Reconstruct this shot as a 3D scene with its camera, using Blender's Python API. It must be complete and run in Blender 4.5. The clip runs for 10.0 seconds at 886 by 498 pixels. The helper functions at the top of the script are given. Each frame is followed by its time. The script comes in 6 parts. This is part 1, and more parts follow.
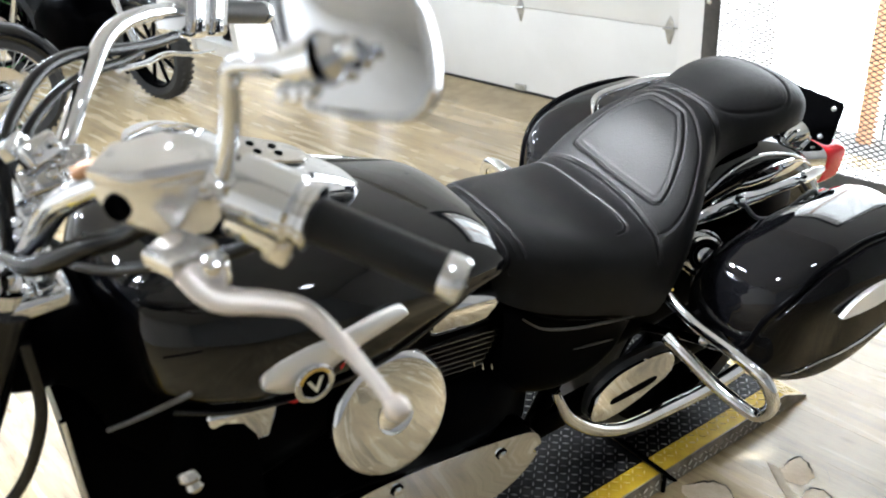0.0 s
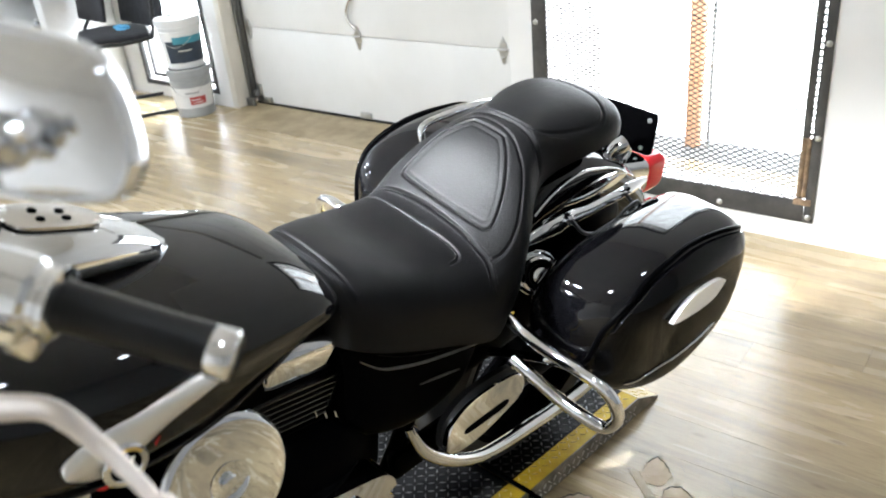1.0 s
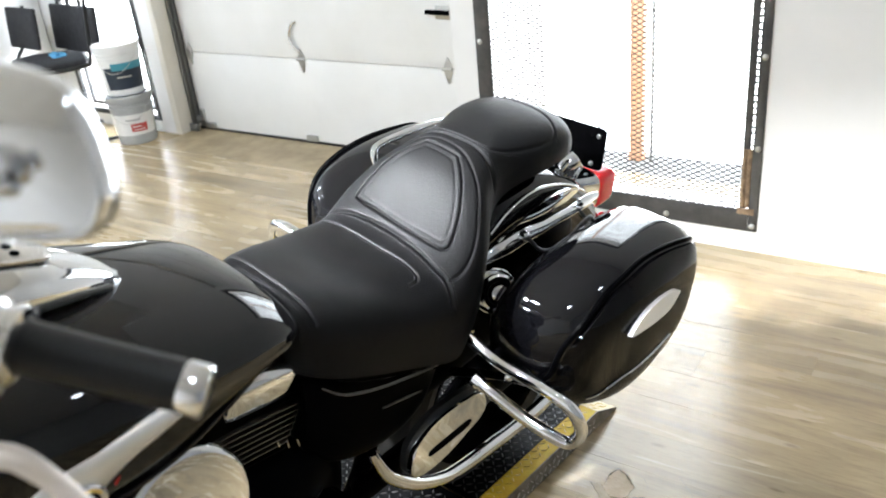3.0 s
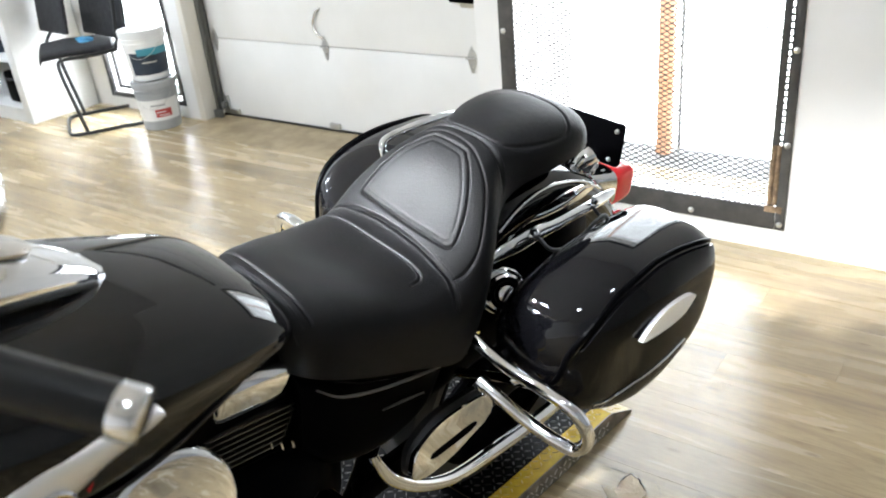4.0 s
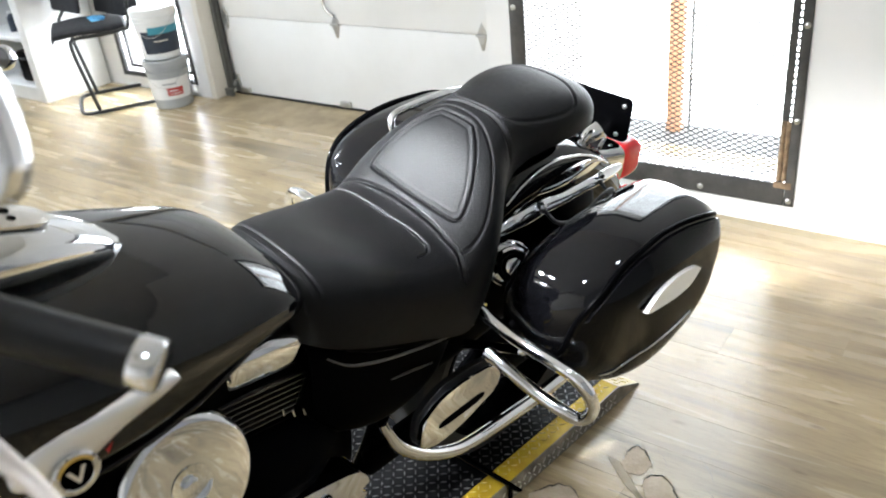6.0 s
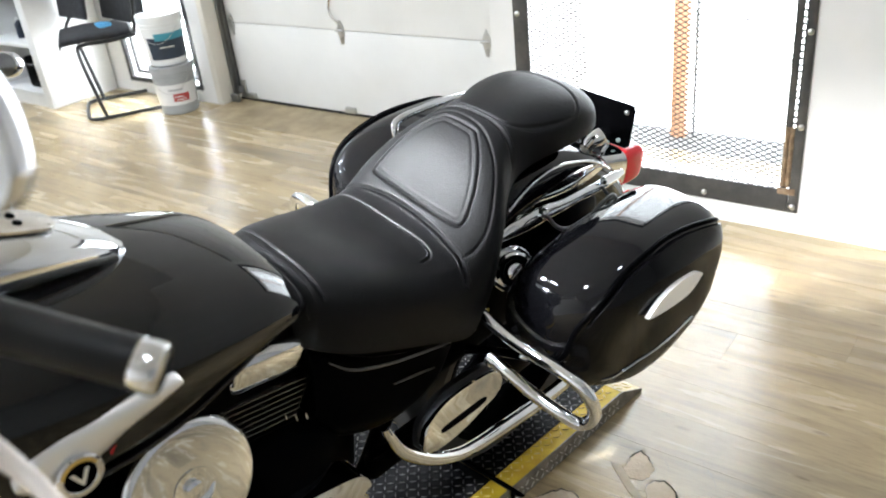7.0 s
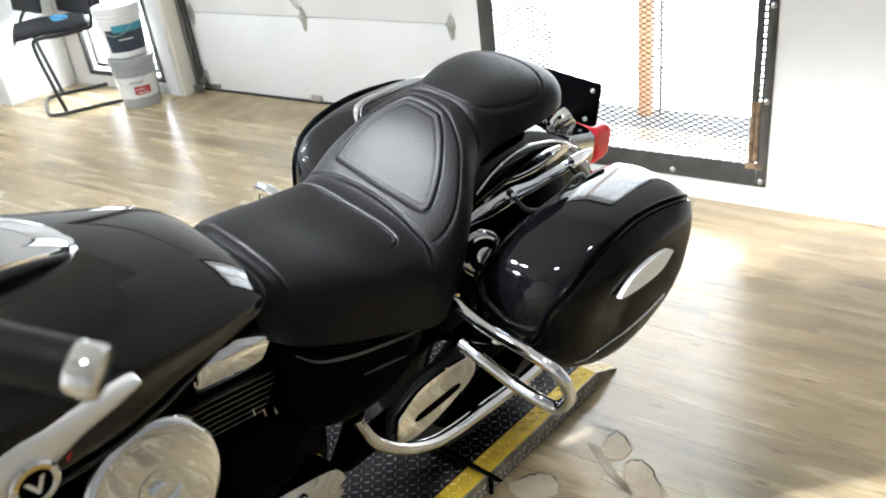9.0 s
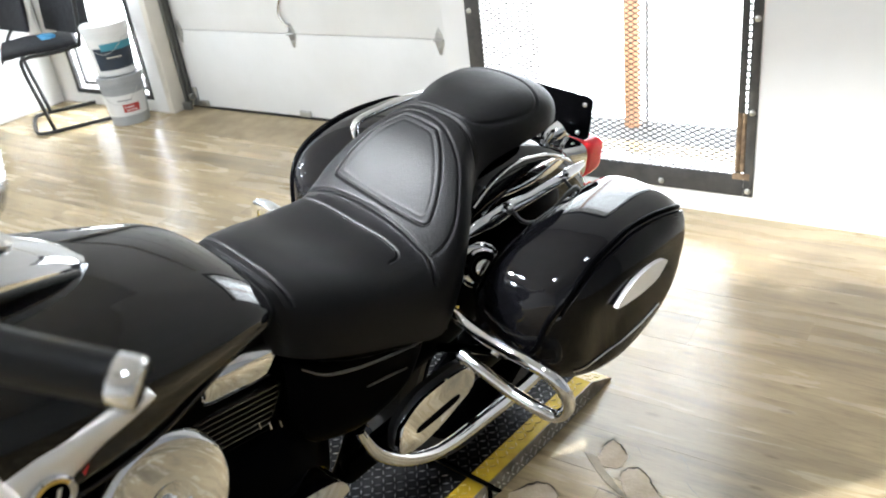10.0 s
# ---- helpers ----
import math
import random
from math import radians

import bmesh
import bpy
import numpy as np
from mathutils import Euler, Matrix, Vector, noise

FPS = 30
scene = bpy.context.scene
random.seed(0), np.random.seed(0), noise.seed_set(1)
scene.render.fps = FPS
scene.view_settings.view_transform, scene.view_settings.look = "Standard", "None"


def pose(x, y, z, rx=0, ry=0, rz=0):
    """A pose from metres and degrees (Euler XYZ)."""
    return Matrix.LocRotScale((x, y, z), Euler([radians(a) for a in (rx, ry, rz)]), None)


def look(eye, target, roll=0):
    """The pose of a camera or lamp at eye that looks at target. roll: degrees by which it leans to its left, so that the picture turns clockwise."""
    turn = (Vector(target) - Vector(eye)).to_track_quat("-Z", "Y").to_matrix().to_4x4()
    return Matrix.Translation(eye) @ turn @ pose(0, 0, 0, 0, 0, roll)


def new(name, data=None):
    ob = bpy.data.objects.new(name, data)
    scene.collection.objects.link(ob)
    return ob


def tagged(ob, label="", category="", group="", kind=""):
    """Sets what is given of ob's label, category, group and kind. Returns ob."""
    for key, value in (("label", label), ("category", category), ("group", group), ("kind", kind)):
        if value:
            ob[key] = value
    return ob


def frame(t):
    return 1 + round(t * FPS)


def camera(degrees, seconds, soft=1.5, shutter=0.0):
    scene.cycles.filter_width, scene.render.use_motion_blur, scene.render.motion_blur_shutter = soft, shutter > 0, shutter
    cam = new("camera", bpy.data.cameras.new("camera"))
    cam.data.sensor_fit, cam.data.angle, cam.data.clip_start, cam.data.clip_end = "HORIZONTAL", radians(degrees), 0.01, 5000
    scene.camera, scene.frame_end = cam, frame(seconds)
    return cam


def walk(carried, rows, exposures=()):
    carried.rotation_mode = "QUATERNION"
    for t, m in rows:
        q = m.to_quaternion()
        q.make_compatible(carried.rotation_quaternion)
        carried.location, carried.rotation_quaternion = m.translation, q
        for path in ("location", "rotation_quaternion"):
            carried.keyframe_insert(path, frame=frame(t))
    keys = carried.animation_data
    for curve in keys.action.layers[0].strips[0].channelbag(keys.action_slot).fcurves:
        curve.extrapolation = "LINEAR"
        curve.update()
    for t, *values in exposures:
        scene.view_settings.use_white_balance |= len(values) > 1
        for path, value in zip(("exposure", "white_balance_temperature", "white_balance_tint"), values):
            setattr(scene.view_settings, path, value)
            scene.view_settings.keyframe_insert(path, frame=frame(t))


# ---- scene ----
cam = camera(56.4, 10.0, soft=1.9)
cam.data.dof.use_dof, cam.data.dof.focus_distance, cam.data.dof.aperture_fstop = True, 2.0, 5.6
PATH = [
    (0, (0.1742, -0.5729, 1.4564), (-1.0155, 0.4338, 0.6380), -4.6),
    (0.5, (0.1927, -0.5254, 1.4546), (-0.8747, 0.6274, 0.6618), -5.3),
    (1, (0.1954, -0.4954, 1.4555), (-0.8078, 0.7137, 0.6626), -5.6),
    (1.5, (0.1936, -0.5122, 1.4652), (-0.7638, 0.7436, 0.6882), -5.7),
    (2, (0.1830, -0.5843, 1.4766), (-0.7198, 0.7207, 0.7146), -7.0),
    (2.5, (0.1769, -0.5526, 1.4670), (-0.7242, 0.7515, 0.7031), -6.4),
    (4, (0.1830, -0.4347, 1.4476), (-0.7841, 0.8096, 0.6644), -5.7),
    (4.5, (0.1874, -0.4418, 1.4450), (-0.7806, 0.7894, 0.6424), -6.8),
    (5, (0.1962, -0.4497, 1.4476), (-0.7735, 0.7744, 0.6362), -7.1),
    (5.5, (0.1989, -0.4514, 1.4458), (-0.7726, 0.7638, 0.6230), -6.3),
    (7, (0.2121, -0.4550, 1.4494), (-0.7779, 0.7559, 0.6415), -6.3),
    (7.5, (0.2094, -0.4523, 1.4476), (-0.7806, 0.7568, 0.6380), -6.1),
    (8, (0.2059, -0.4506, 1.4450), (-0.7867, 0.7533, 0.6310), -6.2),
    (8.5, (0.2015, -0.4479, 1.4423), (-0.7850, 0.7568, 0.6230), -6.0),
    (9, (0.2059, -0.4294, 1.4344), (-0.7330, 0.7999, 0.5949), -7.4),
    (9.5, (0.1962, -0.4638, 1.4432), (-0.7823, 0.7462, 0.6213), -7.4),
    (10, (0.1998, -0.4594, 1.4476), (-0.7198, 0.7982, 0.6301), -7.6),
]
walk(cam, [(t, look(eye, target, roll)) for t, eye, target, roll in PATH])

# ---- world and lights ----
world = bpy.data.worlds.new("world")
scene.world = world
world.use_nodes = True
wn = world.node_tree
sky = wn.nodes.new("ShaderNodeTexSky")
sky.sky_type, sky.sun_disc = "NISHITA", False
sky.sun_elevation, sky.sun_rotation = radians(50), radians(20)
wn.links.new(sky.outputs[0], wn.nodes["Background"].inputs[0])
wn.nodes["Background"].inputs[1].default_value = 0.05

sun = new("sun", bpy.data.lights.new("sun", "SUN"))
sun.data.energy, sun.data.angle, sun.data.color = 4.0, radians(0.6), (1, 0.96, 0.9)
sun.matrix_world = look((2, 8, 10), (-1, 3.5, 0))


def ceiling_lamp(x, y, watts, size=0.2, z=2.93):
    lamp = new("ceiling_lamp", bpy.data.lights.new("ceiling_lamp", "AREA"))
    lamp.data.shape, lamp.data.size, lamp.data.energy = "DISK", size, watts
    lamp.data.color = (0.775, 0.87, 1.0)
    lamp.matrix_world = pose(x, y, z)


for lx, ly, watts in ((-2.4, -0.95, 92), (-1.5, -1.1, 46), (0.35, -0.55, 8), (-5.0, -1.2, 20), (0.9, 1.3, 6.5), (-2.6, -3.0, 66)):
    ceiling_lamp(lx, ly, watts)


# Added point lights, unseen; they lift the ceiling and the far walls.
def fill_point(x, y, watts):
    lamp = new("fill_point", bpy.data.lights.new("fill_point", "POINT"))
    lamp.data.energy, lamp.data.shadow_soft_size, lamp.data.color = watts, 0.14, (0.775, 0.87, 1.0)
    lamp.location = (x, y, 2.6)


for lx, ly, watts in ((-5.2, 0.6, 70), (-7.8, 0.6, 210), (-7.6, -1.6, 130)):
    fill_point(lx, ly, watts)


def seat_fill(x, y, watts, target, spread=32):
    """An added, unseen light turned towards the motorcycle's seat on the platform."""
    lamp = new("seat_fill", bpy.data.lights.new("seat_fill", "AREA"))
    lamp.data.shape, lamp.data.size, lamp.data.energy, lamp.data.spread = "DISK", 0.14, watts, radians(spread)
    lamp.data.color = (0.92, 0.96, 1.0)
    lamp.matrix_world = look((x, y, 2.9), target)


seat_fill(-2.45, -1.0, 13.0, (-0.85, 0.62, 0.9))
seat_fill(-1.85, -1.15, 18.0, (-0.8, 0.58, 0.85))
seat_fill(0.3, -0.6, 1.6, (-0.78, 0.55, 0.85))


def daylight(x, z, w, h, y, watts):
    lamp = new("window_daylight", bpy.data.lights.new("window_daylight", "AREA"))
    lamp.data.shape, lamp.data.size, lamp.data.size_y, lamp.data.energy = "RECTANGLE", w, h, watts
    lamp.data.color = (0.83, 0.91, 1.0)
    lamp.matrix_world = pose(x, y, z, -90, 0, 0)


daylight(-1.03, 1.15, 1.0, 1.9, 2.75, 26)
daylight(-4.5, 0.45, 0.6, 0.7, 2.95, 14)


# ---- materials ----
def shader(name, rgb, rough=0.5, metal=0.0, **more):
    m = bpy.data.materials.new(name)
    m.use_nodes = True
    b = m.node_tree.nodes["Principled BSDF"]
    b.inputs["Base Color"].default_value = (*rgb, 1)
    b.inputs["Roughness"].default_value = rough
    b.inputs["Metallic"].default_value = metal
    for key, value in more.items():
        b.inputs[key.replace("_", " ")].default_value = value
    return m


def node(m, kind, **values):
    n = m.node_tree.nodes.new(kind)
    for key, value in values.items():
        n.inputs[key.replace("_", " ")].default_value = value
    return n


def wire(m, a, b):
    m.node_tree.links.new(a, b)


def bsdf(m):
    return m.node_tree.nodes["Principled BSDF"]


def coords(m, stretch=(1, 1, 1), which="Object"):
    c, p = node(m, "ShaderNodeTexCoord"), node(m, "ShaderNodeMapping")
    p.inputs["Scale"].default_value = stretch
    wire(m, c.outputs[which], p.inputs["Vector"])
    return p.outputs[0]


def ramp(m, source, stops):
    r = node(m, "ShaderNodeValToRGB")
    while len(r.color_ramp.elements) < len(stops):
        r.color_ramp.elements.new(0.5)
    for e, (at, rgb) in zip(r.color_ramp.elements, stops):
        e.position, e.color = at, (*rgb, 1)
    wire(m, source, r.inputs[0])
    return r.outputs[0]


def mottle(m, dark, light, scale=6.0, stretch=(1, 1, 1), detail=6.0, low=0.35, high=0.65):
    """Two-scale variation of the base colour."""
    n = node(m, "ShaderNodeTexNoise", Scale=scale, Detail=detail, Roughness=0.6)
    wire(m, coords(m, stretch), n.inputs["Vector"])
    wire(m, ramp(m, n.outputs[0], ((low, dark), (high, light))), bsdf(m).inputs["Base Color"])
    return m


def relief(m, scale=80.0, strength=0.15, distance=0.002, stretch=(1, 1, 1), voronoi=False):
    n = node(m, "ShaderNodeTexVoronoi", Scale=scale) if voronoi else node(m, "ShaderNodeTexNoise", Scale=scale, Detail=5.0)
    b = node(m, "ShaderNodeBump", Strength=strength, Distance=distance)
    wire(m, coords(m, stretch), n.inputs["Vector"])
    wire(m, n.outputs[0], b.inputs["Height"])
    wire(m, b.outputs[0], bsdf(m).inputs["Normal"])
    return m


def rough_wear(m, low, high, scale=9.0):
    n = node(m, "ShaderNodeTexNoise", Scale=scale, Detail=6.0)
    r = node(m, "ShaderNodeMapRange", To_Min=low, To_Max=high)
    wire(m, coords(m), n.inputs["Vector"])
    wire(m, n.outputs[0], r.inputs[0])
    wire(m, r.outputs[0], bsdf(m).inputs["Roughness"])
    return m


LEATHER = rough_wear(relief(mottle(shader("black_leather", (0.0025, 0.0025, 0.0027), 0.46, Specular_IOR_Level=0.15), (0.0014, 0.0014, 0.0016), (0.0036, 0.0036, 0.004), 14), 420, 0.3, 0.0014, voronoi=True), 0.4, 0.53, 16)
THREAD = mottle(shader("seat_thread", (0.012, 0.012, 0.013), 0.7), (0.008, 0.008, 0.009), (0.018, 0.018, 0.02), 60)
GLOSS = rough_wear(shader("black_gloss_paint", (0.002, 0.002, 0.0025), 0.04, Specular_IOR_Level=0.44), 0.025, 0.055)
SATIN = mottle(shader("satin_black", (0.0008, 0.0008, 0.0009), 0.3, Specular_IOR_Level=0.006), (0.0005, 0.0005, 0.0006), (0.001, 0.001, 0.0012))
FIN = rough_wear(shader("machined_fin", (0.12, 0.12, 0.12), 0.35, 1.0), 0.3, 0.45, 30)
CHROME = rough_wear(shader("chrome", (0.79, 0.81, 0.845), 0.04, 1.0), 0.02, 0.06)
ALLOY = rough_wear(shader("brushed_alloy", (0.72, 0.7, 0.67), 0.25, 1.0), 0.18, 0.32, 30)
PERCH = rough_wear(shader("polished_casting", (0.9, 0.91, 0.94), 0.2, 1.0), 0.15, 0.27, 30)
BADGE = rough_wear(shader("bright_badge", (0.9, 0.9, 0.9), 0.3, 0.75), 0.26, 0.36, 30)
COPPER = rough_wear(shader("copper_fitting", (0.55, 0.33, 0.22), 0.35, 1.0), 0.3, 0.42, 30)
LEVER = rough_wear(shader("satin_lever", (0.72, 0.66, 0.61), 0.46, 1.0), 0.42, 0.54, 30)
RUBBER = relief(shader("black_rubber", (0.004, 0.004, 0.0045), 0.45, Specular_IOR_Level=0.34), 260, 0.25)
CABLE = shader("black_cable_sheath", (0.004, 0.004, 0.0045), 0.22, Specular_IOR_Level=0.35)
TYRE = relief(shader("tyre_rubber", (0.022, 0.022, 0.022), 0.75), 120, 0.4)
RED_LENS = shader("red_lens", (0.9, 0.02, 0.03), 0.15, Transmission_Weight=0.1)
CLEAR_LENS = relief(shader("clear_lens", (0.92, 0.92, 0.91), 0.22), 160, 0.2)
GOLD = shader("gold_bolts", (0.7, 0.5, 0.16), 0.3, 1.0)
RED_PAINT = shader("red_enamel", (0.45, 0.02, 0.02), 0.25)
CREAM = shader("pale_print", (0.75, 0.72, 0.62), 0.4)

WALL = relief(mottle(shader("white_wall_paint", (0.8, 0.79, 0.77), 0.6), (0.77, 0.76, 0.735), (0.83, 0.82, 0.80), 1.6), 140, 0.06)
CEIL = mottle(shader("ceiling_paint", (0.72, 0.72, 0.72), 0.8), (0.69, 0.69, 0.69), (0.75, 0.75, 0.75), 2.0)
GREYWALL = mottle(shader("unseen_wall_grey", (0.42, 0.42, 0.42), 0.7), (0.39, 0.39, 0.39), (0.45, 0.45, 0.45), 1.5)
DOORWHITE = relief(mottle(shader("door_enamel", (0.8, 0.79, 0.755), 0.42), (0.765, 0.755, 0.72), (0.815, 0.805, 0.775), 2.4), 60, 0.05)
JAMB = mottle(shader("cream_timber", (0.72, 0.68, 0.6), 0.5), (0.68, 0.64, 0.56), (0.75, 0.71, 0.63), 4)
FRAME = relief(mottle(shader("black_steel", (0.06, 0.06, 0.06), 0.42, 0.2), (0.045, 0.045, 0.046), (0.085, 0.083, 0.08), 14), 120, 0.15)
RUST = mottle(shader("rusty_steel", (0.24, 0.16, 0.1), 0.6, 0.2), (0.14, 0.09, 0.055), (0.34, 0.24, 0.15), 25)
ZINC = rough_wear(shader("zinc_plate", (0.55, 0.55, 0.53), 0.35, 1.0), 0.28, 0.45, 20)
TRACK = rough_wear(shader("dull_galvanised_track", (0.2, 0.2, 0.19), 0.45, 0.8), 0.38, 0.55, 20)
MESH = shader("mesh_steel", (0.035, 0.034, 0.033), 0.5, 0.4)
PLATE_BLACK = rough_wear(mottle(shader("black_tread_plate", (0.005, 0.005, 0.0055), 0.4, Specular_IOR_Level=0.09), (0.002, 0.002, 0.0024), (0.006, 0.006, 0.0065), 18), 0.34, 0.55, 14)
PLATE_YELLOW = rough_wear(mottle(shader("yellow_tread_paint", (0.6, 0.4, 0.02), 0.45, Specular_IOR_Level=0.25), (0.48, 0.31, 0.02), (0.64, 0.44, 0.03), 22), 0.4, 0.6, 14)
PLATE_STEEL = rough_wear(mottle(shader("bare_tread_plate", (0.2, 0.18, 0.155), 0.45, 0.6), (0.14, 0.125, 0.105), (0.28, 0.255, 0.225), 26), 0.38, 0.6, 14)
PLATE_WORN = rough_wear(mottle(shader("worn_yellow_plate", (0.66, 0.54, 0.3), 0.42), (0.58, 0.44, 0.18), (0.72, 0.63, 0.44), 24), 0.36, 0.52, 14)
STUDS = rough_wear(shader("worn_tread_lugs", (0.62, 0.6, 0.57), 0.36, 0.9), 0.28, 0.45, 40)
LUG_BLACK = rough_wear(mottle(shader("worn_black_lugs", (0.2, 0.2, 0.2), 0.34, 0.9), (0.1, 0.1, 0.1), (0.36, 0.36, 0.36), 30), 0.26, 0.4, 40)
LUG_YELLOW = rough_wear(mottle(shader("worn_yellow_lugs", (0.7, 0.52, 0.1), 0.36), (0.6, 0.42, 0.05), (0.78, 0.64, 0.26), 30), 0.3, 0.42, 40)
PLASTIC_WHITE = mottle(shader("white_plastic", (0.78, 0.78, 0.76), 0.4), (0.74, 0.74, 0.72), (0.8, 0.8, 0.78), 8)
PLASTIC_GREY = mottle(shader("grey_plastic", (0.36, 0.37, 0.37), 0.45), (0.33, 0.34, 0.34), (0.39, 0.4, 0.4), 8)
NAVY = mottle(shader("navy_label", (0.02, 0.03, 0.05), 0.4), (0.015, 0.022, 0.035), (0.03, 0.045, 0.07), 9)
TEAL = shader("teal_label", (0.05, 0.28, 0.36), 0.4)
RED_LABEL = shader("red_label", (0.45, 0.05, 0.04), 0.4)
FABRIC = relief(mottle(shader("black_fabric", (0.018, 0.018, 0.02), 0.85), (0.014, 0.014, 0.016), (0.026, 0.026, 0.029), 30), 400, 0.4)
TUBE_BLACK = shader("black_tube", (0.014, 0.014, 0.014), 0.3)
BLUE_CLOTH = relief(shader("blue_cloth", (0.12, 0.42, 0.68), 0.85), 60, 0.6, 0.01)
DIRT_FLOOR = relief(mottle(shader("worn_threshold", (0.34, 0.26, 0.15), 0.5), (0.24, 0.185, 0.105), (0.42, 0.33, 0.2), 7), 60, 0.3)
SUBFLOOR = relief(mottle(shader("bare_subfloor", (0.55, 0.44, 0.31), 0.6), (0.48, 0.375, 0.25), (0.6, 0.5, 0.37), 18), 120, 0.6)
CURL = mottle(shader("vinyl_edge", (0.5, 0.42, 0.3), 0.6), (0.42, 0.345, 0.235), (0.56, 0.48, 0.36), 30)
# Brown-black for torn edges, cracks and the shadow drawn along the rims.
TORN_SHADE = mottle(shader("torn_edge_and_shade", (0.12, 0.095, 0.07), 0.7), (0.05, 0.04, 0.03), (0.26, 0.21, 0.15), 60)
CONCRETE = mottle(shader("outdoor_concrete", (0.17, 0.17, 0.17), 0.8), (0.14, 0.14, 0.14), (0.2, 0.2, 0.2), 4)
ORANGE = mottle(shader("orange_post_paint", (0.74, 0.4, 0.24), 0.5), (0.7, 0.36, 0.2), (0.78, 0.44, 0.28), 6)
GLASS = shader("pane_glass", (1, 1, 1), 0.0, Transmission_Weight=1.0, IOR=1.02)

DAY = bpy.data.materials.new("outdoor_daylight")
DAY.use_nodes = True
DAY.node_tree.nodes.remove(DAY.node_tree.nodes["Principled BSDF"])
glow = node(DAY, "ShaderNodeEmission", Color=(0.88, 0.95, 1.0, 1), Strength=13.0)
wire(DAY, glow.outputs[0], DAY.node_tree.nodes["Material Output"].inputs[0])


def oak(name, single):
    """Pale vinyl oak; boards differ from one another and carry long streaks, fine fibre and small knots."""
    m = shader(name, (0.5, 0.4, 0.26), 0.3, Specular_IOR_Level=0.56)
    if single:
        pick = node(m, "ShaderNodeObjectInfo").outputs["Random"]
    else:
        k = node(m, "ShaderNodeTexVoronoi", Scale=1.0)
        wire(m, coords(m, (1.1, 6.6, 1)), k.inputs["Vector"])
        pick = k.outputs["Distance"]
    base = ramp(m, pick, ((0.0, (0.72, 0.72, 0.74)), (0.1, (0.86, 0.86, 0.86)), (0.5, (1.0, 1.0, 1.0)), (0.85, (1.1, 1.08, 1.05)), (1.0, (0.84, 0.85, 0.88))))
    far = node(m, "ShaderNodeMath")
    far.operation = "MULTIPLY"
    far.inputs[1].default_value = 37.0
    wire(m, pick, far.inputs[0])
    shift = node(m, "ShaderNodeVectorMath")
    shift.operation = "ADD"
    wire(m, coords(m, (0.9, 7.5, 1)), shift.inputs[0])
    wire(m, far.outputs[0], shift.inputs[1])
    grain = node(m, "ShaderNodeTexNoise", Scale=2.0, Detail=5.0, Roughness=0.52, Distortion=0.5)
    wire(m, shift.outputs[0], grain.inputs["Vector"])
    streak = ramp(m, grain.outputs[0], ((0.31, (0.33, 0.262, 0.168)), (0.41, (0.405, 0.318, 0.194)), (0.47, (0.468, 0.37, 0.222)), (0.56, (0.505, 0.4, 0.24)), (0.68, (0.57, 0.455, 0.284))))
    fibre = node(m, "ShaderNodeTexNoise", Scale=5.0, Detail=5.0, Roughness=0.65)
    wire(m, coords(m, (3.0, 24, 1)), fibre.inputs["Vector"])
    lines = ramp(m, fibre.outputs[0], ((0.34, (0.82, 0.81, 0.8)), (0.47, (0.97, 0.97, 0.97)), (0.66, (1.05, 1.05, 1.04))))
    blotch = node(m, "ShaderNodeTexNoise", Scale=1.7, Detail=3.0)
    wire(m, coords(m, (1, 1, 1)), blotch.inputs["Vector"])
    scuffs = ramp(m, blotch.outputs[0], ((0.36, (0.88, 0.87, 0.86)), (0.62, (1.04, 1.04, 1.04))))
    knot = node(m, "ShaderNodeTexVoronoi", Scale=3.2)
    wire(m, coords(m, (1.0, 3.2, 1)), knot.inputs["Vector"])
    knots = ramp(m, knot.outputs["Distance"], ((0.03, (0.62, 0.58, 0.55)), (0.085, (1.0, 1.0, 1.0))))
    last = streak
    for extra in (base, lines, scuffs, knots):
        more = node(m, "ShaderNodeMix")
        more.data_type, more.blend_type = "RGBA", "MULTIPLY"
        more.inputs[0].default_value = 1.0
        wire(m, last, more.inputs[6])
        wire(m, extra, more.inputs[7])
        last = more.outputs[2]
    wire(m, last, bsdf(m).inputs["Base Color"])
    r = node(m, "ShaderNodeMapRange", To_Min=0.2, To_Max=0.33)
    wire(m, grain.outputs[0], r.inputs[0])
    wire(m, r.outputs[0], bsdf(m).inputs["Roughness"])
    bump = node(m, "ShaderNodeBump", Strength=0.12, Distance=0.001)
    wire(m, fibre.outputs[0], bump.inputs["Height"])
    wire(m, bump.outputs[0], bsdf(m).inputs["Normal"])
    return m


OAK, OAK_FAR = oak("oak_board", True), oak("oak_floor", False)


# ---- mesh tools ----
def mesh_of(name, bm, material, smooth=True):
    bmesh.ops.recalc_face_normals(bm, faces=bm.faces)
    me = bpy.data.meshes.new(name)
    bm.to_mesh(me)
    bm.free()
    me.materials.append(material)
    if smooth:
        me.shade_smooth()
        me.set_sharp_from_angle(angle=radians(38))
    return me


def part(name, bm, material, parent=None, label="", smooth=True):
    ob = new(name, mesh_of(name, bm, material, smooth))
    ob.parent = parent
    return tagged(ob, label)


def thing(name, at, label, category, group="", kind=""):
    ob = new(name)
    ob.empty_display_size = 0.1
    ob.matrix_world = at
    return tagged(ob, label, category, group, kind)


def solid(name, bm, material, label, category, at=None, group="", kind="", smooth=True):
    ob = new(name, mesh_of(name, bm, material, smooth))
    if at is not None:
        ob.matrix_world = at
    return tagged(ob, label, category, group, kind)


def V(*xyz):
    return Vector(xyz)


